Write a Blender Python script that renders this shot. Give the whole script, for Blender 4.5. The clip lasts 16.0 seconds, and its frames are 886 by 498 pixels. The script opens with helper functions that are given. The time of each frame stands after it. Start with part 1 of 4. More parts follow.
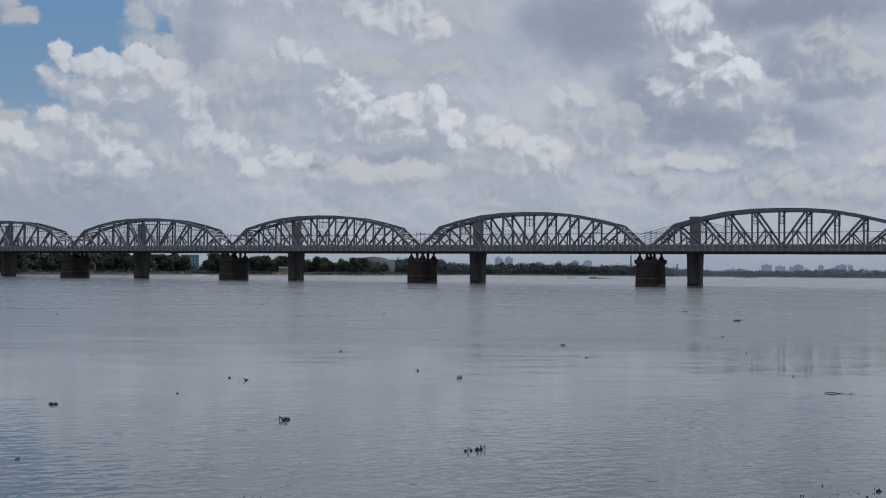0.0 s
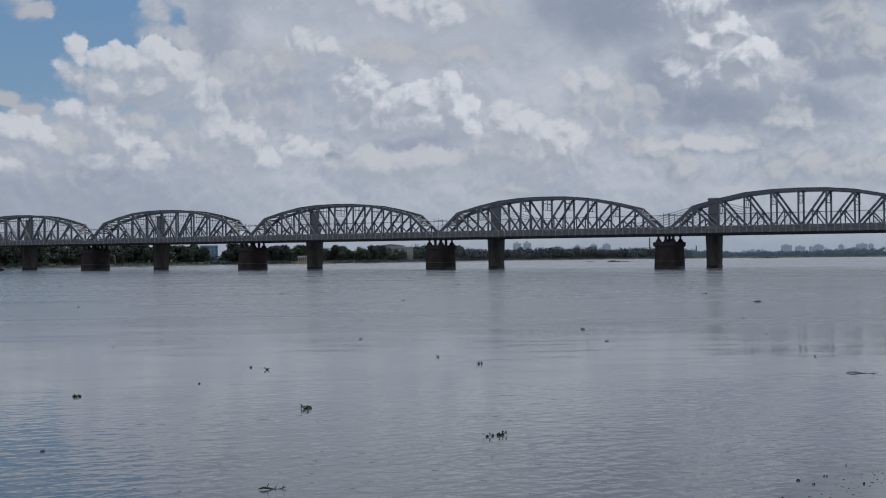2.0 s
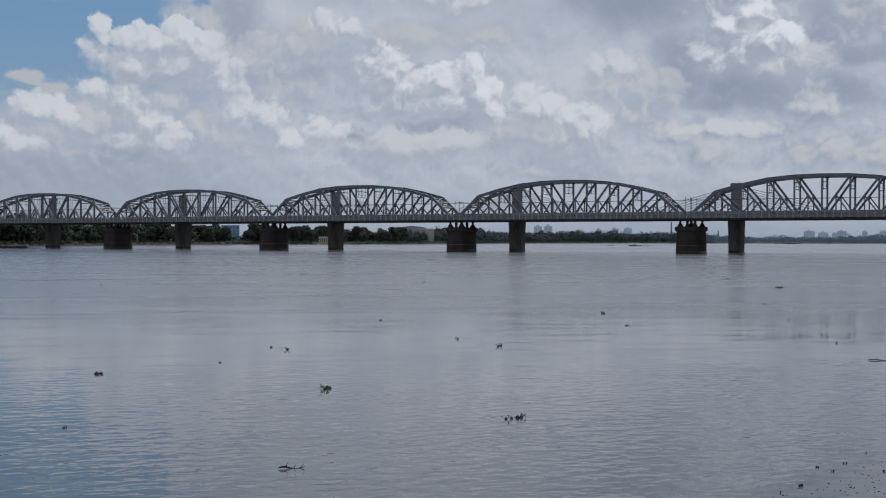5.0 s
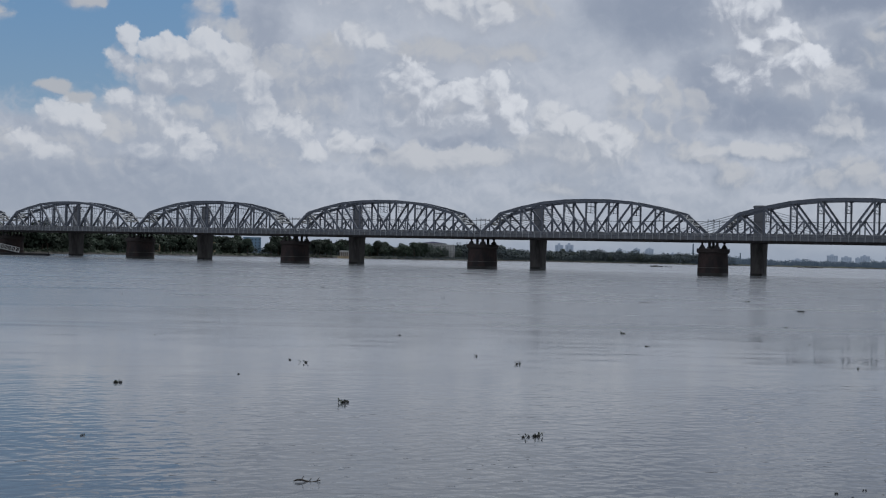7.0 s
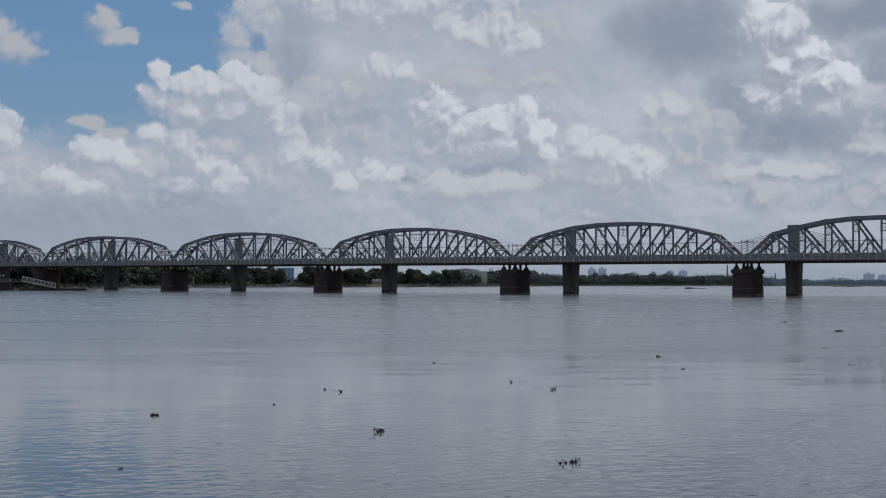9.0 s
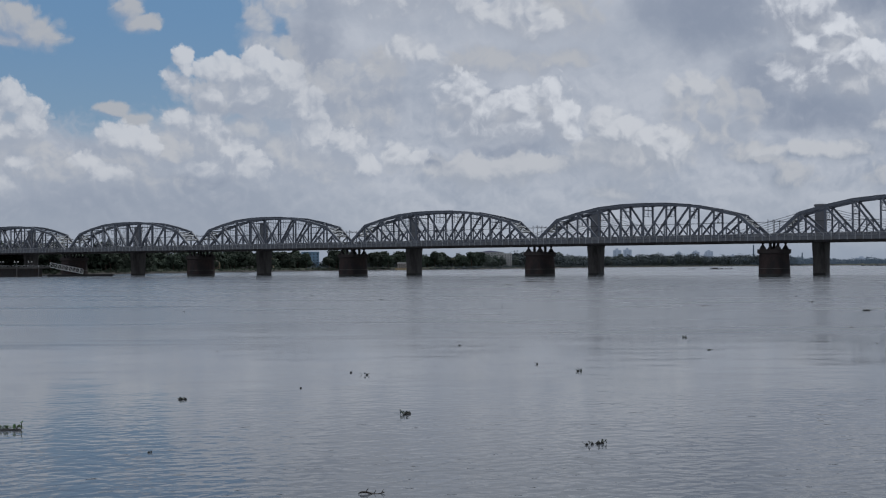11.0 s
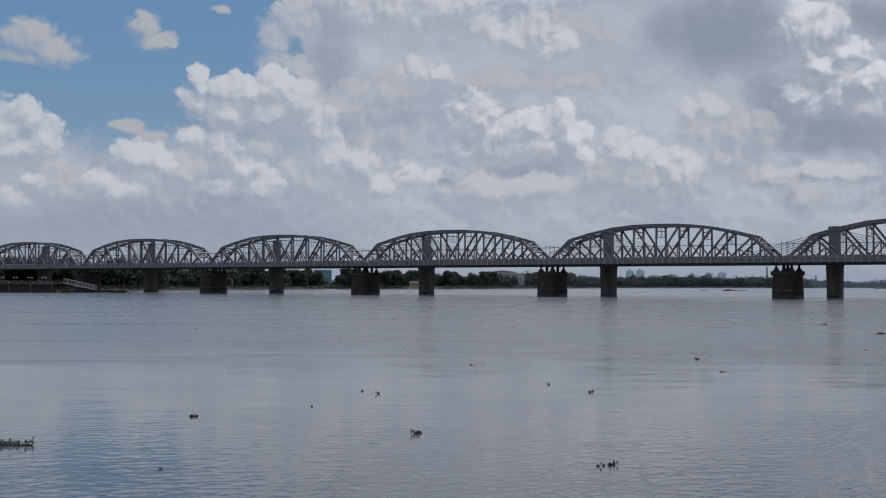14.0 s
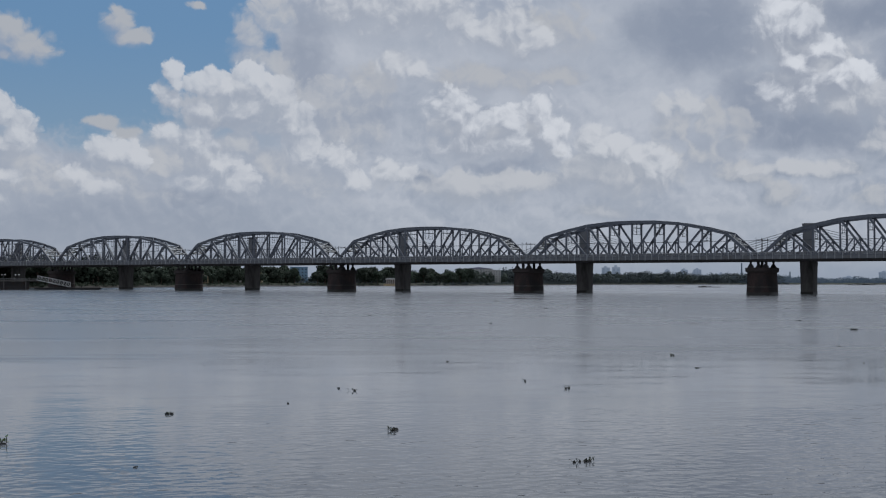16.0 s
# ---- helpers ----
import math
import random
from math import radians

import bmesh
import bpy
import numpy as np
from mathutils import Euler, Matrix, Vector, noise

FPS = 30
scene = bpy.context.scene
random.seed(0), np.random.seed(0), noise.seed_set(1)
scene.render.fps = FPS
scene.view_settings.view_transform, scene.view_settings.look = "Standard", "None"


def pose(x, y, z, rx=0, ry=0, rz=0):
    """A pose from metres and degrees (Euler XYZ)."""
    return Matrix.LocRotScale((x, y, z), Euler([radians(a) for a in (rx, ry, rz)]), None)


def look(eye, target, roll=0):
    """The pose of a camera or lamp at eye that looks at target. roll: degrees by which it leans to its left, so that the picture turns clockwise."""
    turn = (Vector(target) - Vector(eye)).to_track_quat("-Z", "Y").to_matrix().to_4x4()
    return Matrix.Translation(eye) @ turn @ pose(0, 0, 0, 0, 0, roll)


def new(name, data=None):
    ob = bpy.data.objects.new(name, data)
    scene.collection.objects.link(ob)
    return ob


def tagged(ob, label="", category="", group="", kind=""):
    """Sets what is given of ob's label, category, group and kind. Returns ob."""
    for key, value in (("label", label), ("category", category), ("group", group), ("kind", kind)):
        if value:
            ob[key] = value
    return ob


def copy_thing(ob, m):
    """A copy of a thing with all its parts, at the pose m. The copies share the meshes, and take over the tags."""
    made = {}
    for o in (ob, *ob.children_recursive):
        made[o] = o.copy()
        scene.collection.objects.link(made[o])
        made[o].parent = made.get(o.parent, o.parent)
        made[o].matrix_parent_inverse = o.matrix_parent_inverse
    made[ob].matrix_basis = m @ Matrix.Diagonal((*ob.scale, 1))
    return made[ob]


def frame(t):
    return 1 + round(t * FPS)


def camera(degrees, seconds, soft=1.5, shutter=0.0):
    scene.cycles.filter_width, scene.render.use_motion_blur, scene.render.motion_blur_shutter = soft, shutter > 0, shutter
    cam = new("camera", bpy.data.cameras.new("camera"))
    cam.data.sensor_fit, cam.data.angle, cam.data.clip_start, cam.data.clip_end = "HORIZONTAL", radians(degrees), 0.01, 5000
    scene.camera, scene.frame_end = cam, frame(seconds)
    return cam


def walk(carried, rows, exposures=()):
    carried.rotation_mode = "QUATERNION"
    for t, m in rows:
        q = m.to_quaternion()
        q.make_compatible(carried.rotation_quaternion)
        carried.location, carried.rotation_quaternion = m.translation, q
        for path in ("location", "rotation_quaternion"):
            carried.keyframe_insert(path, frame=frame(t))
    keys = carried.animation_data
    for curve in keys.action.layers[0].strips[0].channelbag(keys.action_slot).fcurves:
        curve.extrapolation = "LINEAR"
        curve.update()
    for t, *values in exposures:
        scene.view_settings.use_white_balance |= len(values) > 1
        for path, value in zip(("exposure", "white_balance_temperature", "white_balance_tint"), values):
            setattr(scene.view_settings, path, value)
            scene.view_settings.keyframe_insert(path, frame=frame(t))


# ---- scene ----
LENS, EYE_Z = 42.0, 5.5
# seconds, yaw, pitch, roll of a camera that turns where it stands on the near bank
TURNS = [
    (0.0, -6.333, 1.117, -0.574), (0.5, -6.143, 0.480, -0.639), (1.0, -5.188, 0.295, 0.242),
    (1.5, -5.232, -0.162, 0.043), (2.0, -5.418, 0.439, 0.469), (2.5, -4.474, 0.459, -0.323),
    (3.0, -4.775, -0.631, 0.252), (3.5, -4.347, -0.210, 0.187), (4.0, -4.364, -0.075, -0.527),
    (6.5, -4.442, -1.120, 0.530), (7.0, -3.358, 0.350, -1.406), (7.5, -3.201, 2.359, -1.031),
    (8.0, -3.469, 2.738, -0.702), (8.5, -2.935, 1.773, -0.318), (9.0, -1.741, 1.661, -0.174),
    (11.5, -0.276, 0.678, 0.100), (12.0, -0.025, 0.650, -0.249), (12.5, -0.030, 0.484, 0.171),
    (13.0, 0.310, 1.061, -0.353), (13.5, 0.350, 1.553, 0.454), (14.0, 0.100, 1.754, -0.171),
    (14.5, 0.265, 1.664, -0.183), (15.0, 0.008, 1.468, -0.124), (15.5, 0.218, 1.885, 0.148),
    (16.0, -1.07, 1.60, -0.117),
]
cam = camera(LENS, 16.0, soft=1.15)
walk(cam, [(t, pose(0, 0, EYE_Z, 90 + pitch, roll, yaw)) for t, yaw, pitch, roll in TURNS],
     exposures=[(0.0, -0.03, 6120, 10), (4.0, 0.0, 6120, 10), (6.5, 0.05, 6120, 10), (7.5, -0.06, 6120, 10), (16.0, -0.07, 6120, 10)])

SUN_AZ, SUN_EL = 38.0, 58.0          # degrees: to the right of straight ahead, above the horizon

# ---------------------------------------------------------------- node helpers


class Nodes:
    """Short calls for building a node tree."""

    def __init__(self, tree):
        self.tree = tree

    def add(self, kind, ins=None, **props):
        n = self.tree.nodes.new(kind)
        for k, v in props.items():
            setattr(n, k, v)
        for k, v in (ins or {}).items():
            if isinstance(v, bpy.types.NodeSocket):
                self.tree.links.new(v, n.inputs[k])
            else:
                n.inputs[k].default_value = v
        return n

    def math(self, op, a, b=0.0, c=0.0, clamp=False):
        n = self.add("ShaderNodeMath", {0: a, 1: b, 2: c}, operation=op)
        n.use_clamp = clamp
        return n.outputs[0]

    def vec(self, op, a, b=(0, 0, 0), scale=None):
        ins = {0: a, 1: b}
        if scale is not None:
            ins["Scale"] = scale
        n = self.add("ShaderNodeVectorMath", ins, operation=op)
        return n.outputs["Value"] if op in ("LENGTH", "DOT_PRODUCT", "DISTANCE") else n.outputs[0]

    def noise(self, v, scale, detail=4.0, rough=0.55, distortion=0.0, col=False):
        n = self.add("ShaderNodeTexNoise", {"Vector": v, "Scale": scale, "Detail": detail, "Roughness": rough, "Distortion": distortion})
        return n.outputs["Color" if col else "Fac"]

    def ramp(self, x, lo, hi, a=0.0, b=1.0, smooth=True):
        n = self.add("ShaderNodeMapRange", {"Value": x, "From Min": lo, "From Max": hi, "To Min": a, "To Max": b})
        if smooth:
            n.interpolation_type = "SMOOTHSTEP"
        return n.outputs["Result"]

    def mix(self, fac, a, b, blend="MIX"):
        n = self.add("ShaderNodeMix", data_type="RGBA", blend_type=blend)
        for i, v in ((0, fac), (6, a), (7, b)):
            if isinstance(v, bpy.types.NodeSocket):
                self.tree.links.new(v, n.inputs[i])
            else:
                n.inputs[i].default_value = (*v, 1) if isinstance(v, tuple) and len(v) == 3 else v
        return n.outputs[2]


# ---------------------------------------------------------------- sky

# the clouds, bank by bank: bearing, height and half sizes of each head in degrees
HIGH_BACK_DULL = [
    (7.4, 14.7, 3.15, 1.57), (-5.5, 13.8, 1.89, 1.57),
]
HIGH_BACK = [
    (-7.1, 21.0, 5.36, 7.56), (5.9, 21.7, 3.46, 7.25), (18.4, 20.2, 2.83, 7.25), (-1.4, 14.3, 4.72, 2.21), (3.7, 13.9, 3.78, 1.89), (-3.6, 13.7, 1.72, 1.81), (12.2, 14.7, 1.47, 1.21),
]
STACKED_PALE_DULL = [
    (-7.6, 12.6, 1.35, 1.29), (-8.3, 11.7, 1.18, 1.21), (-8.3, 10.8, 1.11, 1.01), (-7.3, 10.3, 0.95, 0.88),
]
SMALL_FAIR_DULL = [
    (-19.9, 11.3, 1.51, 1.07), (-18.9, 10.9, 1.64, 0.95), (-20.3, 10.4, 1.73, 0.57), (-14.9, 12.2, 0.82, 0.82), (-14.3, 11.5, 1.26, 0.57), (-11.0, 13.2, 0.50, 0.22), (-15.4, 7.5, 1.07, 0.44),
    (-14.4, 7.0, 0.82, 0.44),
]
MIDDLE_HIGH_DULL = [
    (5.9, 12.0, 3.78, 1.57), (-2.6, 9.6, 1.47, 1.37), (3.4, 9.9, 3.78, 1.13), (1.9, 9.4, 1.72, 0.89), (6.9, 10.1, 1.35, 0.73),
]
MIDDLE_HIGH = [
    (-2.6, 13.3, 3.78, 1.89), (-0.3, 13.3, 2.83, 1.89), (3.2, 12.0, 2.83, 1.07), (1.8, 12.4, 1.13, 1.05), (4.4, 12.3, 1.38, 1.37), (5.5, 11.7, 1.47, 1.05), (-1.3, 10.5, 1.28, 1.21),
    (-0.2, 10.3, 1.01, 0.76),
]
FAINT_HEAP_DULL = [
    (14.0, 7.6, 1.13, 1.26), (12.4, 7.3, 1.57, 1.39), (13.8, 6.2, 1.89, 1.39), (15.3, 7.3, 1.01, 1.26),
]
FAINT_HEAP = [
    (11.8, 8.3, 0.76, 0.76), (13.0, 8.4, 0.88, 0.82),
]
TOWER_DULL = [
    (-10.3, 8.1, 2.90, 1.64), (-7.3, 7.6, 2.52, 1.89), (-10.3, 5.8, 4.09, 2.83), (-6.5, 5.0, 3.78, 2.21), (-4.2, 6.9, 2.21, 2.21), (-5.4, 8.6, 2.83, 1.51), (-8.7, 6.8, 1.47, 1.45),
    (-7.6, 5.5, 1.72, 1.77),
]
TOWER = [
    (-12.1, 9.8, 0.54, 0.88), (-10.9, 9.4, 1.32, 0.88), (-12.4, 8.9, 0.82, 0.95), (-9.6, 9.3, 0.95, 0.76), (-8.4, 9.6, 1.01, 0.95), (-7.3, 9.1, 1.13, 1.01), (-9.0, 8.4, 1.97, 1.37),
    (-10.9, 8.4, 1.47, 1.05), (-6.5, 7.5, 1.26, 1.51), (-5.8, 6.2, 1.51, 1.39), (-4.2, 5.8, 1.26, 1.45), (-3.5, 4.9, 1.13, 0.95), (-12.5, 7.2, 0.98, 0.89), (-11.0, 6.8, 1.47, 1.37),
    (-9.8, 5.6, 1.03, 1.05), (-11.0, 4.8, 1.62, 1.13), (-9.0, 4.7, 1.23, 1.05),
]
MIDDLE_HEAP_DULL = [
    (3.9, 7.2, 3.94, 1.64),
]
MIDDLE_HEAP = [
    (1.7, 8.2, 1.64, 1.45), (2.6, 7.6, 1.45, 1.20), (4.2, 7.9, 1.26, 1.07), (5.7, 8.2, 1.01, 1.13), (6.2, 7.3, 1.20, 1.26), (4.5, 6.9, 1.87, 1.45), (2.2, 6.8, 1.72, 1.13),
    (6.7, 6.3, 0.98, 1.05),
]
RIGHT_SLOPE_DULL = [
    (9.7, 5.2, 3.78, 1.64), (3.1, 4.6, 5.36, 0.95), (8.9, 5.2, 1.62, 1.05), (4.2, 4.9, 3.46, 0.69), (5.8, 4.8, 1.72, 0.73), (8.9, 3.4, 1.47, 0.73),
]
RIGHT_SLOPE = [
    (8.6, 6.4, 1.38, 1.29), (9.7, 6.4, 1.03, 1.05), (10.7, 6.0, 1.20, 0.82), (11.5, 5.3, 1.13, 1.05), (-1.7, 5.3, 0.93, 0.97), (-0.9, 5.1, 0.95, 0.63),
]
BRIGHT_RIGHT_DULL = [
    (18.9, 9.4, 3.46, 2.08), (18.0, 11.6, 1.89, 2.21), (21.8, 8.6, 1.47, 1.21), (20.2, 8.2, 1.72, 0.89),
]
BRIGHT_RIGHT = [
    (17.0, 11.9, 1.26, 1.57), (17.2, 12.6, 1.07, 0.95), (18.4, 11.9, 1.07, 1.07), (19.3, 10.9, 1.13, 0.88), (18.2, 10.4, 1.39, 1.13), (21.0, 9.7, 0.82, 0.82), (19.9, 9.4, 1.13, 1.21),
    (18.6, 9.0, 1.38, 1.37), (17.1, 9.0, 0.95, 0.95), (17.8, 8.4, 1.23, 1.05),
]
RIGHT_GREY_DULL = [
    (24.6, 10.4, 1.97, 1.61), (24.0, 9.6, 1.35, 1.29), (25.9, 9.5, 1.23, 1.21), (15.9, 5.1, 1.47, 0.81), (23.1, 4.2, 1.47, 0.97), (21.8, 3.8, 1.47, 0.97), (24.9, 3.9, 1.47, 0.89),
    (17.3, 4.0, 1.47, 0.97), (26.6, 3.8, 1.23, 0.81),
]
RIGHT_GREY = [
    (22.2, 6.3, 1.52, 1.13), (18.6, 5.3, 3.46, 0.57), (26.8, 5.4, 0.98, 0.65),
]
LEFT_HEAPS_DULL = [
    (-15.1, 4.2, 3.46, 1.57), (-19.8, 4.5, 3.46, 1.89), (-18.1, 4.4, 1.23, 1.13), (-13.0, 5.4, 1.26, 0.95),
]
LEFT_HEAPS = [
    (-21.0, 7.2, 1.57, 1.42), (-19.9, 7.5, 1.01, 1.07), (-19.3, 6.7, 1.20, 1.32), (-20.5, 6.2, 1.89, 1.26), (-14.9, 5.9, 1.35, 0.97), (-14.0, 5.7, 0.88, 0.81), (-16.5, 5.0, 0.95, 0.76),
    (-15.8, 4.4, 1.47, 1.05), (-19.7, 4.8, 0.95, 0.69), (-20.6, 3.9, 1.23, 0.97),
]
BANKS = [            # the farther first: the heads, the colour of the shaded parts, how bright the lit parts are, how soft the rim is
    (HIGH_BACK_DULL, (3.6, 3.95, 4.6), 0.78, 0.5), (HIGH_BACK, (3.6, 3.95, 4.6), 0.90, 0.5), (STACKED_PALE_DULL, (3.5, 3.9, 4.6), 0.74, 0.35),
    (SMALL_FAIR_DULL, (3.0, 3.5, 4.35), 0.67, 0.5), (MIDDLE_HIGH_DULL, (3.9, 4.15, 4.65), 0.70, 0.5), (MIDDLE_HIGH, (3.9, 4.15, 4.65), 0.89, 0.5),
    (FAINT_HEAP_DULL, (3.7, 4.0, 4.55), 0.74, 0.45), (FAINT_HEAP, (3.7, 4.0, 4.55), 0.83, 0.45), (TOWER_DULL, (3.75, 4.05, 4.6), 0.76, 0.35),
    (TOWER, (3.75, 4.05, 4.6), 0.90, 0.26), (MIDDLE_HEAP_DULL, (3.75, 4.0, 4.5), 0.79, 0.35), (MIDDLE_HEAP, (3.75, 4.0, 4.5), 0.99, 0.3),
    (RIGHT_SLOPE_DULL, (3.8, 4.05, 4.5), 0.79, 0.4), (RIGHT_SLOPE, (3.8, 4.05, 4.5), 0.90, 0.4), (BRIGHT_RIGHT_DULL, (3.6, 3.85, 4.35), 0.88, 0.45),
    (BRIGHT_RIGHT, (3.4, 3.65, 4.2), 1.04, 0.3), (RIGHT_GREY_DULL, (3.1, 3.45, 4.05), 0.74, 0.5), (RIGHT_GREY, (3.1, 3.45, 4.05), 0.81, 0.5),
    (LEFT_HEAPS_DULL, (3.7, 4.0, 4.55), 0.75, 0.35), (LEFT_HEAPS, (3.7, 4.0, 4.55), 0.89, 0.28),
]
# grey-blue undersides and deeper banks, with their strength
SHADES = [
    (-5.8, 10.5, 1.68, 2.53, 0.6), (-5.6, 12.4, 1.26, 1.68, 0.45), (-4.0, 8.3, 3.09, 1.40, 0.45), (13.8, 12.1, 3.37, 2.53, 0.85), (11.4, 12.2, 1.96, 1.68, 0.6), (15.9, 8.8, 1.96, 1.96, 0.7),
    (18.6, 7.1, 3.37, 1.12, 0.85), (16.2, 7.4, 1.68, 1.12, 0.7), (23.1, 7.0, 2.53, 0.70, 0.55), (23.1, 12.4, 6.17, 1.40, 0.95), (24.4, 8.7, 3.09, 0.62, 0.6), (22.4, 10.1, 1.12, 1.68, 0.6),
    (0.1, 5.0, 1.07, 0.45, 0.75), (-11.1, 4.2, 2.53, 0.56, 0.7), (3.9, 5.8, 2.53, 0.39, 0.5), (-10.1, 7.9, 2.53, 0.34, 0.5), (3.1, 8.5, 0.84, 0.62, 0.5), (-1.2, 20.1, 1.40, 7.30, 0.8),
    (12.7, 20.5, 3.09, 6.73, 0.8), (-15.7, 2.6, 11.79, 2.10, 0.5),
]


def ellipse(g, p, e):
    """1 in the middle of an ellipse, 0 on its rim, negative outside."""
    az, el, rx, ry = e[:4]
    q = g.vec("MULTIPLY", g.vec("SUBTRACT", p, (az, el, 0)), (1 / rx, 1 / ry, 0))
    return g.math("SUBTRACT", 1.0, g.vec("LENGTH", q))


def biggest(g, values):
    best = values[0]
    for v in values[1:]:
        best = g.math("MAXIMUM", best, v)
    return best


def billow_group():
    """Rounded puffs with creases between them, at four sizes, for a place of the sky in degrees."""
    tree = bpy.data.node_groups.new("billow", "ShaderNodeTree")
    tree.interface.new_socket("Place", in_out="INPUT", socket_type="NodeSocketVector")
    tree.interface.new_socket("Height", in_out="OUTPUT", socket_type="NodeSocketFloat")
    g = Nodes(tree)
    p = g.add("NodeGroupInput").outputs[0]
    out = g.add("NodeGroupOutput")
    total = 0.0
    for size, amount in ((0.34, 0.8), (0.78, 0.62), (1.7, 0.40), (3.7, 0.20), (8.0, 0.08)):
        n = g.noise(g.vec("ADD", p, (size * 7, size * 3, size * 11)), size, 0.0, 0.5)
        n = g.math("ABSOLUTE", g.math("MULTIPLY_ADD", n, 2.0, -1.0))
        total = g.math("MULTIPLY_ADD", n, amount, total)
    tree.links.new(total, out.inputs[0])
    return tree


def bank_group(heads):
    """How far a place lies from the middle of the nearest head of a bank: 1 on the rim. Neighbours run into each other."""
    tree = bpy.data.node_groups.new("bank", "ShaderNodeTree")
    tree.interface.new_socket("Place", in_out="INPUT", socket_type="NodeSocketVector")
    tree.interface.new_socket("Distance", in_out="OUTPUT", socket_type="NodeSocketFloat")
    g = Nodes(tree)
    p = g.add("NodeGroupInput").outputs[0]
    out = g.add("NodeGroupOutput")
    best = 9.0
    for az, el, rx, ry in heads:
        q = g.add("ShaderNodeVectorMath", {0: p, 1: (1 / rx, 1 / ry, 0), 2: (-az / rx, -el / ry, 0)}, operation="MULTIPLY_ADD").outputs[0]
        best = g.math("SMOOTH_MIN", g.vec("LENGTH", q), best, 0.22)
    tree.links.new(best, out.inputs[0])
    return tree


def make_world():
    world = bpy.data.worlds.new("sky")
    scene.world = world
    world.use_nodes = True
    tree = world.node_tree
    tree.nodes.clear()
    g = Nodes(tree)
    sky = g.add("ShaderNodeTexSky", sky_type="NISHITA", sun_disc=False, sun_elevation=radians(SUN_EL), sun_rotation=radians(SUN_AZ),
                air_density=1.0, dust_density=1.5, ozone_density=1.5).outputs[0]
    way = g.add("ShaderNodeTexCoord").outputs["Generated"]
    xyz = g.add("ShaderNodeSeparateXYZ", {0: way})
    az = g.math("MULTIPLY", g.math("ARCTAN2", xyz.outputs[0], xyz.outputs[1]), 57.2958)
    el = g.math("ABSOLUTE", g.math("MULTIPLY", g.math("ARCSINE", xyz.outputs[2]), 57.2958))
    place = g.add("ShaderNodeCombineXYZ", {0: az, 1: el}).outputs[0]
    wobble = g.vec("SUBTRACT", g.noise(place, 0.45, 6.0, 0.58, col=True), (0.5, 0.5, 0.5))
    p = g.vec("ADD", place, g.vec("MULTIPLY", wobble, (2.6, 2.2, 0)))
    group = billow_group()

    def grouped(tree_of, v):
        n = tree.nodes.new("ShaderNodeGroup")
        n.node_tree = tree_of
        tree.links.new(v, n.inputs[0])
        return n.outputs[0]

    fine = g.vec("ADD", place, g.vec("MULTIPLY", wobble, (1.5, 1.1, 0)))
    puff = grouped(group, fine)
    relief = g.math("SUBTRACT", puff, grouped(group, g.vec("ADD", fine, (0.20, 0.34, 0))))      # over 0 on the sides that face the light
    edge = g.math("MULTIPLY_ADD", puff, 0.75, -0.32)

    # a broad veil with a gap of blue: the gap ends at a steep wall of cloud and at the heaps below
    broad = g.noise(g.vec("MULTIPLY", p, (0.10, 0.20, 1)), 1.0, 7.0, 0.55)
    sep = g.add("ShaderNodeSeparateXYZ", {0: fine})
    gap = g.math("MINIMUM", g.math("MULTIPLY", g.math("SUBTRACT", -6.9, sep.outputs[0]), 1.4),
                 g.math("MULTIPLY", g.math("SUBTRACT", sep.outputs[1], 5.6), 0.22))
    gap = g.math("MINIMUM", gap, g.math("MULTIPLY", g.math("SUBTRACT", 30.0, sep.outputs[1]), 0.15))
    gap = g.math("MINIMUM", gap, g.math("MULTIPLY", g.math("ADD", 40.0, sep.outputs[0]), 0.15))
    hole = biggest(g, [gap] + [ellipse(g, p, e) for e in ((48, 30, 14, 9), (-70, 40, 20, 12))])
    cover = g.math("SUBTRACT", 1.0, g.ramp(g.math("MULTIPLY_ADD", edge, 0.5, hole), 0.0, 0.45))
    tone = g.math("ADD", g.ramp(broad, 0.30, 0.70), g.math("MULTIPLY", relief, g.ramp(el, 5.0, 11.0, -1.0, -0.35)), clamp=True)
    grey = g.mix(tone, (5.05, 5.22, 5.6), (3.6, 3.92, 4.5))
    blue = g.mix(0.85, sky, g.mix(g.ramp(el, 4.0, 13.0), (1.95, 2.95, 4.0), (1.25, 2.45, 4.0)))
    cloud = g.mix(g.math("MULTIPLY", cover, 0.98), blue, grey)
    shade = biggest(g, [g.math("MULTIPLY", g.ramp(g.math("MULTIPLY_ADD", edge, 0.5, ellipse(g, p, e)), -0.15, 0.75), e[4]) for e in SHADES])
    shade = g.math("MULTIPLY", shade, g.math("MULTIPLY_ADD", relief, -0.5, 1.0, clamp=True))
    cloud = g.mix(shade, cloud, (2.6, 2.95, 3.65))

    # heaped clouds one before the other: bright heads, grey bases that melt into the rest
    lit = g.vec("ADD", fine, (0.22, 0.62, 0))
    grain = g.math("MULTIPLY_ADD", broad, -0.30, g.math("MULTIPLY_ADD", relief, 0.95, 0.43))
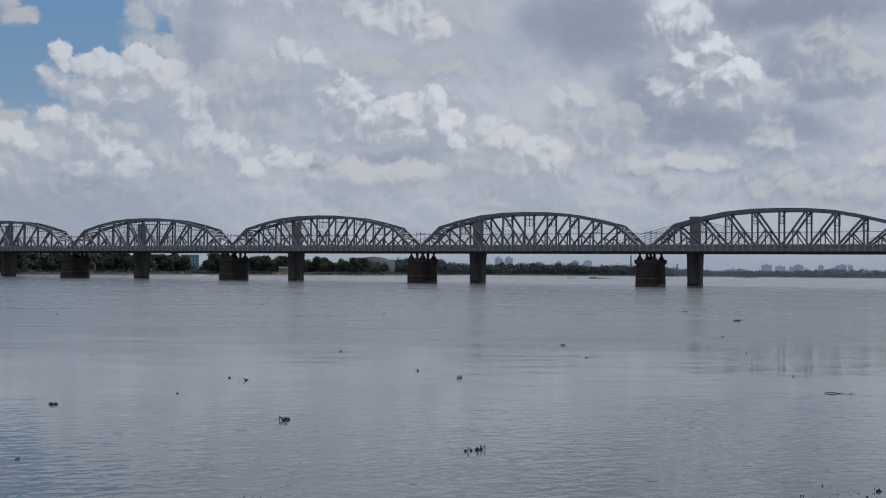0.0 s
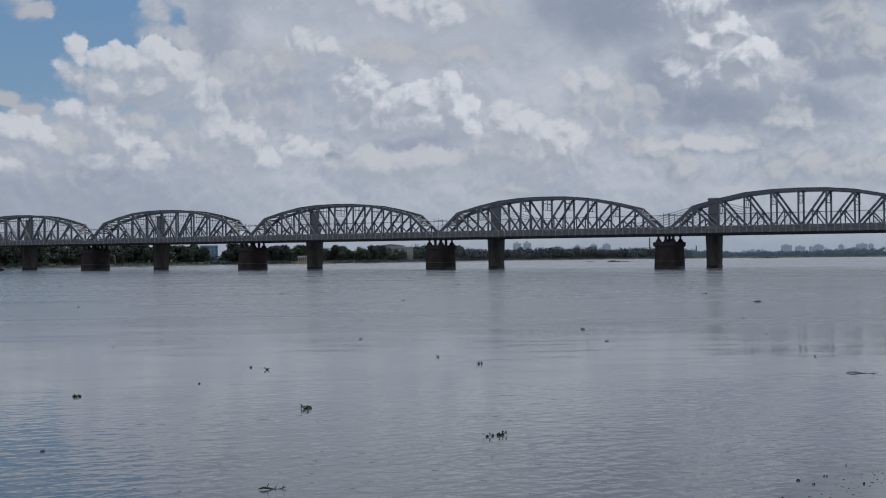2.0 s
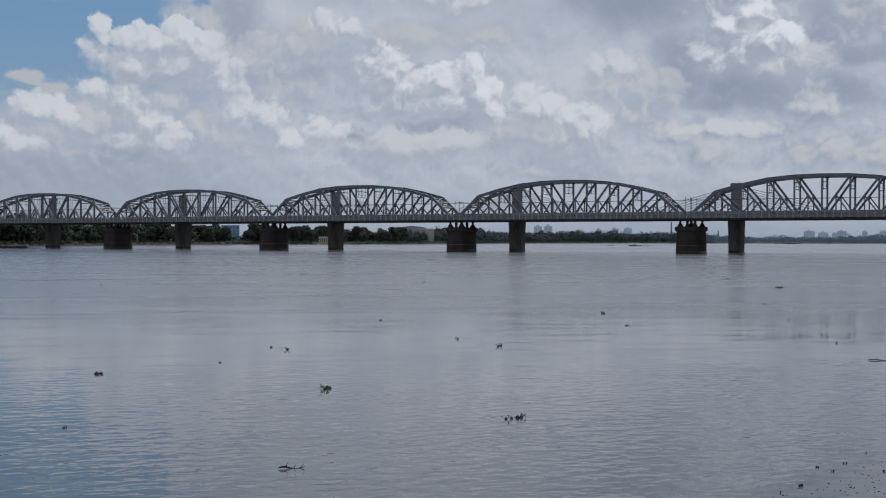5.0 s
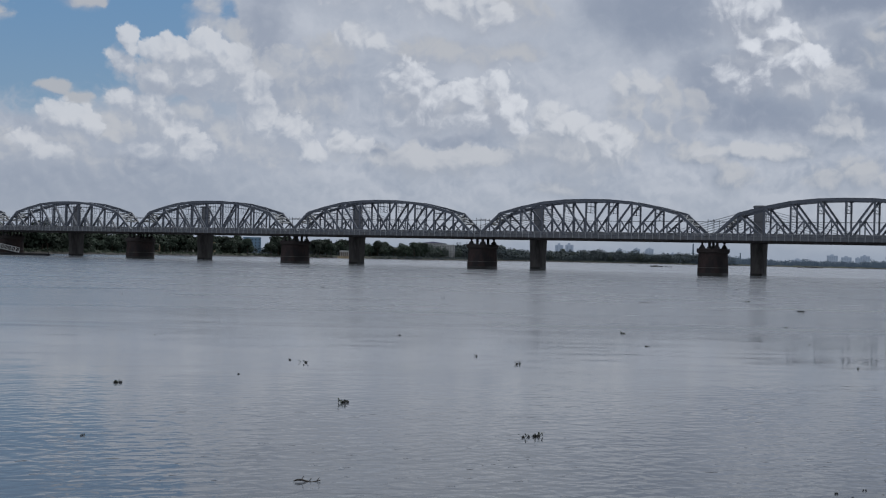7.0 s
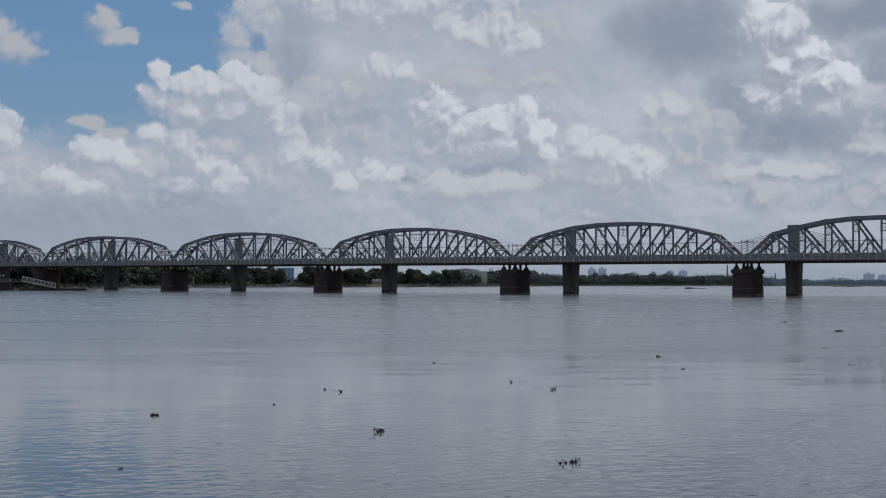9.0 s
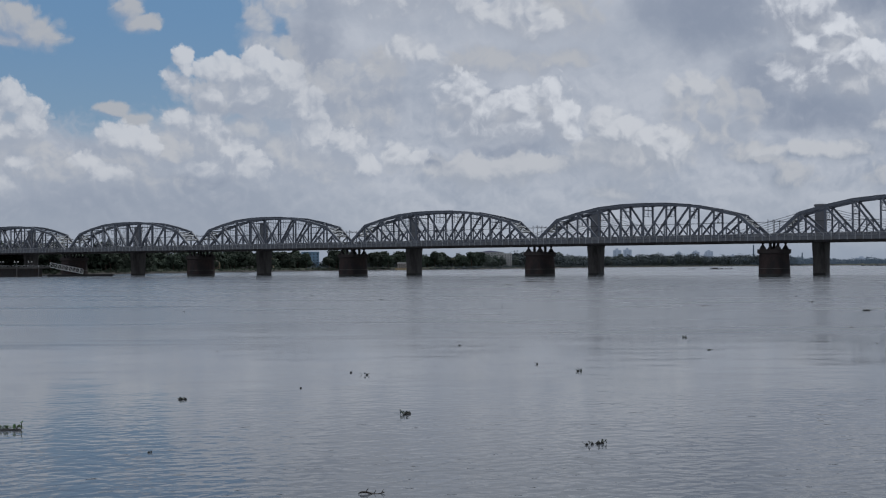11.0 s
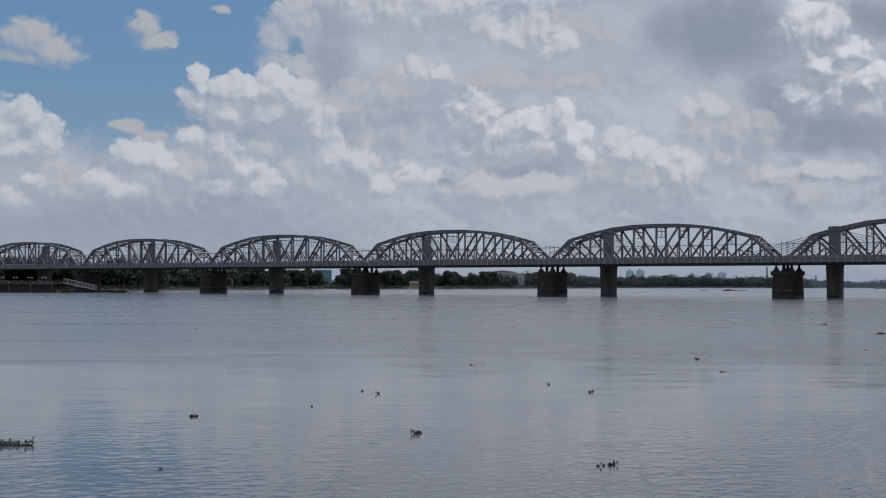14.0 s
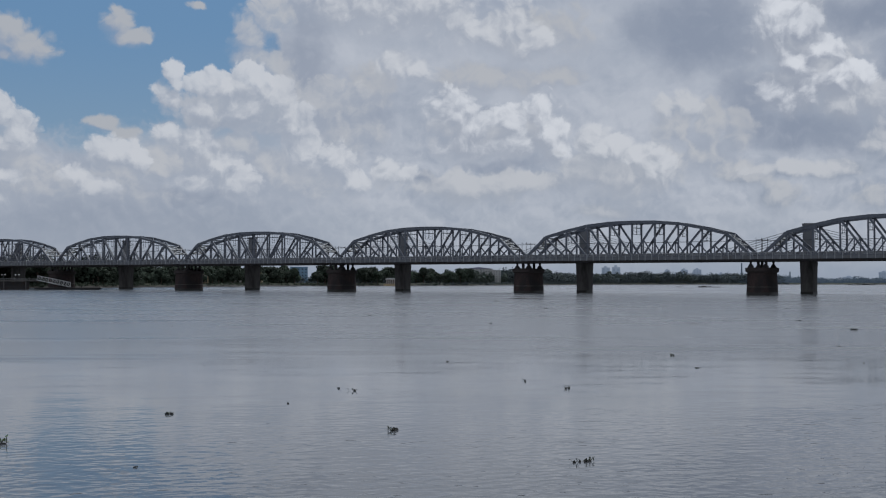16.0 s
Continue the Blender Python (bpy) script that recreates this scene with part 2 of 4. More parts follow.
    for heads, base, top, soft in BANKS:
        bank = bank_group(heads)
        d = grouped(bank, fine)
        slope = g.math("SUBTRACT", grouped(bank, lit), d)
        rim = g.ramp(slope, -0.30, 0.30, 1.0, soft)                                  # crisp heads, melting undersides
        alpha = g.ramp(g.math("DIVIDE", g.math("SUBTRACT", g.math("ADD", edge, 1.08), d), rim), 0.0, 1.0, 0.0, 0.93)
        light = g.ramp(g.math("MULTIPLY_ADD", slope, 0.95, grain), 0.0, 1.0)
        cloud = g.mix(alpha, cloud, g.mix(light, base, (6.75 * top, 6.8 * top, 6.95 * top)))
    cloud = g.mix(g.math("MULTIPLY", shade, 0.35), cloud, (2.6, 2.95, 3.65))

    # the lowest few degrees run together in mist
    low = g.ramp(el, 0.0, 5.5, 0.62, 0.0)
    cloud = g.mix(low, cloud, (3.55, 3.85, 4.3))
    cloud = g.mix(g.ramp(el, 0.0, 1.6, 0.80, 0.0), cloud, (2.9, 3.3, 3.95))
    back = g.add("ShaderNodeBackground", {"Color": cloud, "Strength": 0.1})
    out = g.add("ShaderNodeOutputWorld")
    tree.links.new(back.outputs[0], out.inputs[0])


make_world()
sun_data = bpy.data.lights.new("sun", "SUN")
sun_data.energy, sun_data.angle, sun_data.color = 1.6, radians(6.0), (1.0, 0.96, 0.9)
sun = new("sun", sun_data)
_d = Vector((math.sin(radians(SUN_AZ)) * math.cos(radians(SUN_EL)), math.cos(radians(SUN_AZ)) * math.cos(radians(SUN_EL)), math.sin(radians(SUN_EL))))
sun.matrix_world = look(_d * 300, (0, 0, 0))

# ---------------------------------------------------------------- materials


def material(name, colour, rough=0.7, metal=0.0, vary=0.25, grain=1.5, stain=None, stain_at=(0.5, 0.75), stain_scale=0.2, bump=0.1,
             stretch=(1, 1, 1), random_tint=0.0, ior=1.45, glow=None, specular=0.5):
    """A weathered surface: a base colour, grain, stains at a larger scale, fine relief."""
    m = bpy.data.materials.new(name)
    m.use_nodes = True
    m.node_tree.nodes.clear()
    g = Nodes(m.node_tree)
    co = g.add("ShaderNodeTexCoord").outputs["Object"]
    co = g.vec("MULTIPLY", co, stretch)
    n1 = g.noise(co, grain, 5.0, 0.6)
    dark = tuple(c * (1 - vary) for c in colour)
    light = tuple(min(1, c * (1 + vary)) for c in colour)
    col = g.mix(g.ramp(n1, 0.3, 0.7), dark, light)
    if stain:
        n2 = g.noise(co, stain_scale, 4.0, 0.6)
        col = g.mix(g.ramp(n2, *stain_at), col, stain)
    if random_tint:
        r = g.add("ShaderNodeObjectInfo").outputs["Random"]
        col = g.mix(1.0, col, g.add("ShaderNodeHueSaturation", {"Color": col, "Value": g.ramp(r, 0, 1, 1 - random_tint, 1 + random_tint, smooth=False),
                                                               "Hue": g.ramp(r, 0, 1, 0.48, 0.515, smooth=False)}).outputs[0])
    ins = {"Base Color": col, "Roughness": g.ramp(n1, 0.2, 0.8, rough - 0.08, min(1, rough + 0.1)), "Metallic": metal, "IOR": ior, "Specular IOR Level": specular}
    if bump:
        ins["Normal"] = g.add("ShaderNodeBump", {"Strength": bump, "Distance": 0.05, "Height": n1}).outputs[0]
    if glow:
        ins["Emission Color"], ins["Emission Strength"] = (*glow, 1), 1.0
    s = g.add("ShaderNodeBsdfPrincipled", ins)
    out = g.add("ShaderNodeOutputMaterial")
    m.node_tree.links.new(s.outputs[0], out.inputs[0])
    return m


def water_material():
    m = bpy.data.materials.new("river_water")
    m.use_nodes = True
    m.node_tree.nodes.clear()
    g = Nodes(m.node_tree)
    co = g.add("ShaderNodeNewGeometry").outputs["Position"]
    # slow patches where the surface runs smoother or rougher, drawn out along the stream
    patch = g.noise(g.vec("MULTIPLY", co, (0.012, 0.030, 1)), 1.0, 5.0, 0.6)
    calm = g.ramp(patch, 0.36, 0.64, 0.45, 1.0)
    xyz = g.add("ShaderNodeSeparateXYZ", {0: co})
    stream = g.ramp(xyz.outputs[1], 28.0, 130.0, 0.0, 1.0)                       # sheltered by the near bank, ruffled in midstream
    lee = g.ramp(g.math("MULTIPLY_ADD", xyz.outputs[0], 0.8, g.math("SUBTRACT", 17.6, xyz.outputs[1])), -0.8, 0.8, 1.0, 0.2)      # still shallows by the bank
    turned = g.add("ShaderNodeVectorRotate", {"Vector": co, "Angle": radians(-14.0)}, rotation_type="Z_AXIS").outputs[0]
    ripple = g.noise(g.vec("MULTIPLY", turned, (1.5, 2.1, 1)), 1.0, 1.5, 0.45, 0.3)
    chop = g.noise(g.vec("MULTIPLY", turned, (0.42, 0.60, 1)), 1.0, 2.0, 0.5, 0.2)
    swell = g.noise(g.vec("MULTIPLY", co, (0.04, 0.07, 1)), 1.0, 3.0, 0.5)
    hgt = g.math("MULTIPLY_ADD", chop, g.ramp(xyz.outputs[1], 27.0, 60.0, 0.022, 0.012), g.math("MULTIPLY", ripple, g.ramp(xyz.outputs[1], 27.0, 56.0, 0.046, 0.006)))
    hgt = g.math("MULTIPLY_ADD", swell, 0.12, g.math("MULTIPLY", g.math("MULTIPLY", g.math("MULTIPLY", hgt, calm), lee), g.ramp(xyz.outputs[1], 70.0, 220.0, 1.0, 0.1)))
    normal = g.add("ShaderNodeBump", {"Strength": 1.0, "Distance": 1.0, "Height": hgt}).outputs[0]
    silt = g.noise(g.vec("MULTIPLY", co, (0.006, 0.02, 1)), 1.0, 4.0, 0.55)
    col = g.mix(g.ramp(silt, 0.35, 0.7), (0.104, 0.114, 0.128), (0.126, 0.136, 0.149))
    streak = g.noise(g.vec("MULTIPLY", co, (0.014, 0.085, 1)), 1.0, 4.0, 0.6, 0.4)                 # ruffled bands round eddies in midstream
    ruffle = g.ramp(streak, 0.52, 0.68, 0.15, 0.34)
    col = g.mix(stream, col, g.mix(g.ramp(silt, 0.35, 0.7), (0.146, 0.159, 0.174), (0.169, 0.181, 0.194)))      # paler towards midstream
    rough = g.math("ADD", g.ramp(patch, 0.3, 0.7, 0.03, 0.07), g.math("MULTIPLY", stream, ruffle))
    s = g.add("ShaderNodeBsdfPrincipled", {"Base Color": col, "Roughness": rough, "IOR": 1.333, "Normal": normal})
    out = g.add("ShaderNodeOutputMaterial")
    m.node_tree.links.new(s.outputs[0], out.inputs[0])
    return m


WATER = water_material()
STEEL = material("painted_grey_steel", (0.120, 0.132, 0.158), rough=0.55, vary=0.18, grain=0.9, stain=(0.095, 0.080, 0.072), stain_at=(0.58, 0.8), stain_scale=0.25, bump=0.05)
# brighter copy of the grey steel: sunlight on the portals put into the colour
STEEL_SUNLIT = material("sunlit_grey_steel", (0.33, 0.34, 0.345), rough=0.6, vary=0.15, grain=0.9, stain=(0.22, 0.21, 0.20), stain_at=(0.55, 0.8), stain_scale=0.25, bump=0.05)
POST = material("pale_concrete_posts", (0.31, 0.315, 0.32), rough=0.85, vary=0.15, grain=0.8, stain=(0.2, 0.2, 0.2), stain_scale=0.4)
# rusted steel; under the road deck its dark tone also paints in the shade
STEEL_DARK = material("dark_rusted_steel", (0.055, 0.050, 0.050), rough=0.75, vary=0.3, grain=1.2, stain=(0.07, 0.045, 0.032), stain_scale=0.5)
FASCIA = material("weathered_concrete_fascia", (0.165, 0.172, 0.185), rough=0.85, vary=0.16, grain=0.6, stain=(0.14, 0.14, 0.14), stain_at=(0.48, 0.7), stain_scale=0.3, stretch=(1, 1, 0.35))
BRICK = material("sooty_red_brick", (0.048, 0.032, 0.029), rough=0.9, vary=0.3, grain=1.1, stain=(0.026, 0.022, 0.022), stain_at=(0.42, 0.62), stain_scale=0.22, stretch=(1, 1, 0.5), bump=0.3)
BRICK_CAP = material("sooty_stone_coping", (0.050, 0.040, 0.037), rough=0.9, vary=0.25, grain=1.5, stain=(0.04, 0.035, 0.035), stain_scale=0.4, bump=0.2)
WET = material("wet_algae_band", (0.030, 0.028, 0.024), rough=0.5, vary=0.3, grain=1.0)
CONCRETE = material("stained_concrete", (0.120, 0.112, 0.104), rough=0.9, vary=0.2, grain=0.7, stain=(0.060, 0.056, 0.052), stain_at=(0.45, 0.7), stain_scale=0.25, stretch=(1, 1, 0.3), bump=0.15)
CONCRETE_PALE = material("grey_pylon_concrete", (0.15, 0.155, 0.165), rough=0.85, vary=0.15, grain=0.6, stain=(0.11, 0.11, 0.115), stain_scale=0.3, stretch=(1, 1, 0.3))
CABLE = material("pale_cable_sheath", (0.42, 0.43, 0.44), rough=0.5, vary=0.1, grain=1.0, bump=0)
WIRE = material("dark_wire", (0.06, 0.06, 0.065), rough=0.6, vary=0.2, bump=0)
ASPHALT = material("asphalt", (0.05, 0.05, 0.05), rough=0.9, vary=0.2, grain=3)
BARK = material("bark", (0.10, 0.075, 0.055), rough=0.95, vary=0.3, grain=2.0, bump=0.3)
LEAF = material("broad_leaf_foliage", (0.040, 0.055, 0.036), rough=0.9, vary=0.3, grain=0.45, stain=(0.026, 0.038, 0.026), stain_scale=0.16, random_tint=0.3, bump=0)
# lighter copy of the leaf colour for farther trees, with haze painted in
LEAF_HAZED = material("haze_paled_foliage", (0.076, 0.096, 0.078), rough=0.8, vary=0.35, grain=0.45, stain=(0.052, 0.070, 0.060), stain_scale=0.16, random_tint=0.25, bump=0)
LEAF_PALM = material("palm_foliage", (0.060, 0.078, 0.058), rough=0.7, vary=0.35, grain=0.6, random_tint=0.25, bump=0)
GRASS = material("bank_grass_and_mud", (0.044, 0.052, 0.032), rough=0.95, vary=0.35, grain=0.12, stain=(0.065, 0.062, 0.048), stain_at=(0.55, 0.75), stain_scale=0.03)
MUD = material("river_mud", (0.038, 0.035, 0.030), rough=0.85, vary=0.3, grain=0.2, stain=(0.10, 0.092, 0.08), stain_at=(0.6, 0.72), stain_scale=0.05)
PLASTER = material("weathered_white_plaster", (0.48, 0.47, 0.45), rough=0.9, vary=0.12, grain=0.4, stain=(0.28, 0.27, 0.25), stain_scale=0.12)
PLASTER_OCHRE = material("ochre_plaster", (0.40, 0.32, 0.20), rough=0.9, vary=0.15, grain=0.4, stain=(0.26, 0.21, 0.15), stain_scale=0.12)
PLASTER_BLUE = material("blue_painted_wall", (0.22, 0.34, 0.46), rough=0.8, vary=0.12, grain=0.3, stain=(0.18, 0.27, 0.36), stain_scale=0.1)
ROOF = material("dull_roof", (0.20, 0.17, 0.15), rough=0.9, vary=0.2, grain=0.5)
ROOF_VIOLET = material("faded_violet_sheet_roof", (0.22, 0.21, 0.30), rough=0.7, vary=0.12, grain=0.4)
GLASS = material("dark_window", (0.05, 0.055, 0.065), rough=0.25, vary=0.2, grain=0.4, bump=0)
# haze before the towers is painted in: paler concrete with a faint glow
TOWER = material("tower_concrete_haze_glow", (0.30, 0.33, 0.37), rough=0.9, vary=0.1, grain=0.05, stain=(0.25, 0.28, 0.33), stain_scale=0.02, bump=0, glow=(0.085, 0.105, 0.14))
# the weak bluish glow stands in for haze over the far woods
FAR_WOOD_GLOW = material("distant_woods", (0.050, 0.065, 0.060), rough=0.95, vary=0.3, grain=0.05, stain=(0.04, 0.05, 0.055), stain_scale=0.01, bump=0, glow=(0.030, 0.042, 0.062))
# foliage colour made paler and bluer to paint in the haze of distance
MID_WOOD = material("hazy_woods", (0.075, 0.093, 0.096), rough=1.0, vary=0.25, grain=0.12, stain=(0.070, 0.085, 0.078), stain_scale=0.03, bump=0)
WHITE_PAINT = material("white_painted_steel", (0.62, 0.62, 0.60), rough=0.5, vary=0.1, grain=1.0, stain=(0.40, 0.37, 0.33), stain_scale=0.4)
HULL = material("black_tarred_hull", (0.022, 0.021, 0.022), rough=0.6, vary=0.3, grain=1.0)
TIMBER = material("weathered_timber", (0.14, 0.115, 0.09), rough=0.9, vary=0.3, grain=2.0)
WEED = material("water_hyacinth_leaf", (0.020, 0.034, 0.015), rough=0.5, vary=0.35, grain=9.0, random_tint=0.2, bump=0)
WEED_ROOT = material("wet_dark_roots", (0.016, 0.016, 0.014), rough=0.6, vary=0.3, grain=12.0)
DRIFT = material("wet_driftwood", (0.035, 0.028, 0.022), rough=0.6, vary=0.3, grain=6.0)

# ---------------------------------------------------------------- mesh helpers


def finish(name, bm, mat, parent=None, label="", smooth=False):
    me = bpy.data.meshes.new(name)
    bm.normal_update()
    bm.to_mesh(me)
    bm.free()
    if smooth:
        me.polygons.foreach_set("use_smooth", [True] * len(me.polygons))
    me.materials.append(mat)
    ob = new(name, me)
    if parent is not None:
        ob.parent = parent
    if label:
        ob["label"] = label
    return ob


def part(name, bm, mat, parent, label="", smooth=False):
    return finish(name, bm, mat, parent, label, smooth)


def add_hull(bm, rings):
    """A closed skin over rings of equal point counts, given from one end to the other."""
    vs = [[bm.verts.new(c) for c in ring] for ring in rings]
    n = len(vs[0])
    for r0, r1 in zip(vs, vs[1:]):
        for i in range(n):
            bm.faces.new((r0[i], r0[(i + 1) % n], r1[(i + 1) % n], r1[i]))
    bm.faces.new(vs[0][::-1])
    bm.faces.new(vs[-1])


def add_box(bm, x0, x1, y0, y1, z0, z1):
    add_hull(bm, [[(x0, y0, z), (x1, y0, z), (x1, y1, z), (x0, y1, z)] for z in (z0, z1)])


def add_beam(bm, p, q, wide, deep, up=(0, 1, 0)):
    """A straight bar from p to q: wide along 'up' (across the bridge as a rule), deep the other way."""
    p, q, up = Vector(p), Vector(q), Vector(up)
    d = (q - p).normalized()
    s = (up - d * up.dot(d)).normalized()
    t = d.cross(s)
    s, t = s * wide / 2, t * deep / 2
    add_hull(bm, [[c + s + t, c - s + t, c - s - t, c + s - t] for c in (p, q)])


def beam(p, q, wide, deep, up=(0, 1, 0)):
    bm = bmesh.new()
    add_beam(bm, p, q, wide, deep, up)
    return bm


def box(*a):
    bm = bmesh.new()
    add_box(bm, *a)
    return bm


def ring(z, rx, ry, n=24, power=2.0, cx=0, cy=0):
    """A rounded outline at height z."""
    out = []
    for i in range(n):
        a = 2 * math.pi * i / n
        c, s = math.cos(a), math.sin(a)
        out.append((cx + rx * math.copysign(abs(c) ** (2 / power), c), cy + ry * math.copysign(abs(s) ** (2 / power), s), z))
    return out


def tube(rings):
    bm = bmesh.new()
    add_hull(bm, rings)
    return bm


def empty(name, m, **tags):
    ob = new(name)
    ob.empty_display_size = 0.5
    ob.matrix_basis = m
    return tagged(ob, **tags)


# ---------------------------------------------------------------- river and banks

RNG = random.Random(7)


def make_water():
    bm = bmesh.new()
    xs, ys = (-4700, -1200, -300, 0, 300, 1200, 4700), (-400, -40, 60, 300, 900, 2200, 4700)
    grid = [[bm.verts.new((x, y, 0)) for x in xs] for y in ys]
    for a, b in zip(grid, grid[1:]):
        for i in range(len(xs) - 1):
            bm.faces.new((a[i], a[i + 1], b[i + 1], b[i]))
    return tagged(finish("water", bm, WATER), "wide silty grey river with small ripples", "river", kind="structure")


make_water()

# the waterline of the far bank, from the bridge's end on to the far distance
SHORE = [(-620, 640), (-420, 735), (-315, 800), (-262, 850), (-222, 960), (-165, 1140), (-115, 1300), (0, 1400), (110, 1560), (205, 1810),
         (318, 2060), (588, 2330), (900, 2480), (1350, 2560), (2100, 2700), (3200, 2900)]


def shore_at(u):
    """A point of the waterline and the way inland, u from 0 to len - 1."""
    i = min(int(u), len(SHORE) - 2)
    a, b = Vector(SHORE[i]), Vector(SHORE[i + 1])
    d = (b - a).normalized()
    return a.lerp(b, u - i), Vector((-d.y, d.x))


def make_bank():
    bm = bmesh.new()
    rows, steps = [], (len(SHORE) - 1) * 14
    for k in range(steps + 1):
        u = (len(SHORE) - 1) * k / steps
        p, n = shore_at(min(u, len(SHORE) - 1.0001))
        w = noise.noise(Vector((p.x * 0.02, p.y * 0.02, 3))) * 5
        line = []
        for off, z in ((-9, -0.8), (w * 0.5, 0.12), (5 + w, 1.3), (13 + w, 2.6), (30, 3.2), (140, 4.2), (1500, 6)):
            z += noise.noise(Vector((p.x * 0.05, p.y * 0.05, off))) * 0.5 * (off > 1)
            q = p + n * off
            line.append(bm.verts.new((q.x, q.y, z)))
        rows.append(line)
    for a, b in zip(rows, rows[1:]):
        for i in range(len(a) - 1):
            f = bm.faces.new((a[i + 1], a[i], b[i], b[i + 1]))
            f.material_index = 1 if i < 2 else 0
    ob = finish("ground", bm, GRASS, smooth=True)
    ob.data.materials.append(MUD)
    return tagged(ob, "low muddy grassy far river bank", "river bank", kind="structure")


make_bank()

# ---------------------------------------------------------------- the two bridges

BRIDGE_AT, BRIDGE_TURN, PITCH = (141.12, 475.48), 0.594, 110.0
BRIDGE = Matrix.Translation((*BRIDGE_AT, 0)) @ Matrix.Rotation(-BRIDGE_TURN, 4, "Z")
SPANS = range(-6, 2)                    # a span starts at each pier and runs to the right
PANEL, PANELS, FIRST = 10.65, 10, 0.95
Z_LOW = 16.0
TOP = [Z_LOW, 25.5, 28.2, 30.3, 31.25, 31.45, 31.25, 30.3, 28.2, 25.5, Z_LOW]
NEAR, FAR = -5.2, 5.2


def node_low(k, y):
    return Vector((FIRST + PANEL * k, y, Z_LOW))


def node_top(k, y):
    return Vector((FIRST + PANEL * k, y, TOP[k]))


def make_span(m):
    """One steel span: two arched trusses with divided panels, braced to each other."""
    span = empty("truss_bridge_span", m, label="grey riveted steel through-truss bridge span on brick piers", category="bridge", group="river bridge spans")
    for y in (NEAR, FAR):
        for k in range(1, PANELS - 1):
            chord = part("top_chord", beam(node_top(k, y), node_top(k + 1, y), 0.95, 1.1), STEEL, span)
            lift = Vector((0, 0, 0.62))
            part("cover_plate", beam(node_top(k, y) + lift, node_top(k + 1, y) + lift, 1.25, 0.12), STEEL, chord)
        part("bottom_chord", beam(node_low(0, y), node_low(PANELS, y), 0.7, 0.9), STEEL, span)
        part("end_post", beam(node_low(0, y), node_top(1, y), 0.95, 1.2), STEEL, span)
        part("end_post", beam(node_low(PANELS, y), node_top(PANELS - 1, y), 0.95, 1.2), STEEL, span)
        for k in range(1, PANELS):
            bm = beam(node_low(k, y), node_top(k, y), 0.6, 0.66)
            part("vertical", bm, STEEL, span)
        for k in range(1, PANELS - 1):
            left = k < PANELS // 2
            a, b = (node_top(k, y), node_low(k + 1, y)) if left else (node_top(k + 1, y), node_low(k, y))
            part("diagonal", beam(a, b, 0.6, 0.82), STEEL, span)
        for k in range(PANELS):
            left = k < PANELS // 2
            if k in (0, PANELS - 1):
                a, b = (node_low(k, y), node_top(1, y)) if k == 0 else (node_low(PANELS, y), node_top(PANELS - 1, y))
            else:
                a, b = (node_top(k, y), node_low(k + 1, y)) if left else (node_top(k + 1, y), node_low(k, y))
            mid = (a + b) / 2
            foot = node_low(k, y) if left else node_low(k + 1, y)
            if k == 0:
                foot = node_low(1, y)
            if k == PANELS - 1:
                foot = node_low(PANELS - 1, y)
            part("sub_strut", beam(mid, foot, 0.45, 0.5), STEEL, span)
            part("hanger", beam(mid, Vector((mid.x, y, Z_LOW)), 0.4, 0.45), STEEL, span)
        for k in range(1, PANELS):
            c = node_top(k, y)
            part("gusset_plate", box(c.x - 0.8, c.x + 0.8, y - 0.41, y + 0.41, c.z - 0.75, c.z + 0.35), STEEL, span)
    for k in range(1, PANELS):
        z = TOP[k] - 0.2
        x = FIRST + PANEL * k
        part("cross_strut", beam((x, NEAR, z), (x, FAR, z), 0.5, 0.5, (0, 0, 1)), STEEL, span)
        if 1 < k < PANELS - 1:
            zl = max(Z_LOW + 8.2, z - 2.2)
            part("sway_strut", beam((x, NEAR, zl), (x, FAR, zl), 0.35, 0.35, (0, 0, 1)), STEEL, span)
    for k in range(1, PANELS - 1):
        for y0, y1 in ((NEAR, FAR), (FAR, NEAR)):
            part("lateral_brace", beam(node_top(k, y0), node_top(k + 1, y1), 0.4, 0.5, (0, 0, 1)), STEEL, span)
    for end, k in ((0, 1), (PANELS, PANELS - 1)):
        for f0, f1 in ((0.50, 0.75), (0.75, 1.0)):
            for y0, y1 in ((NEAR, FAR), (FAR, NEAR)):
                a = node_low(end, y0).lerp(node_top(k, y0), f0)
                b = node_low(end, y1).lerp(node_top(k, y1), f1)
                part("portal_brace", beam(a, b, 0.3, 0.62, (1, 0, -1)), STEEL_SUNLIT, span)
        for f in (0.50, 0.75):
            a = node_low(end, NEAR).lerp(node_top(k, NEAR), f)
            b = node_low(end, FAR).lerp(node_top(k, FAR), f)
            part("portal_beam", beam(a, b, 0.4, 0.7, (1, 0, -1)), STEEL_SUNLIT, span)
    # railway: frames for the overhead wire hang from the cross struts
    for k in range(2, PANELS - 1):
        x, z = FIRST + PANEL * k, TOP[k]
        for yy in (-1.9, 1.9):
            bm = bmesh.new()
            add_beam(bm, (x - 0.9, yy, z), (x - 0.9, yy, z - 5.2), 0.12, 0.12)
            add_beam(bm, (x + 0.9, yy, z), (x + 0.9, yy, z - 5.2), 0.12, 0.12)
            add_beam(bm, (x - 1.1, yy, z - 5.2), (x + 1.1, yy, z - 5.2), 0.16, 0.16)
            add_beam(bm, (x - 0.9, yy, z - 3.4), (x + 0.9, yy, z - 4.6), 0.08, 0.08)
            part("wire_hanger_frame", bm, WIRE, span)
    for yy in (-1.9, 1.9):
        part("contact_wire", beam((0, yy, 22.6), (PITCH, yy, 22.6), 0.10, 0.10), WIRE, span)
    return span


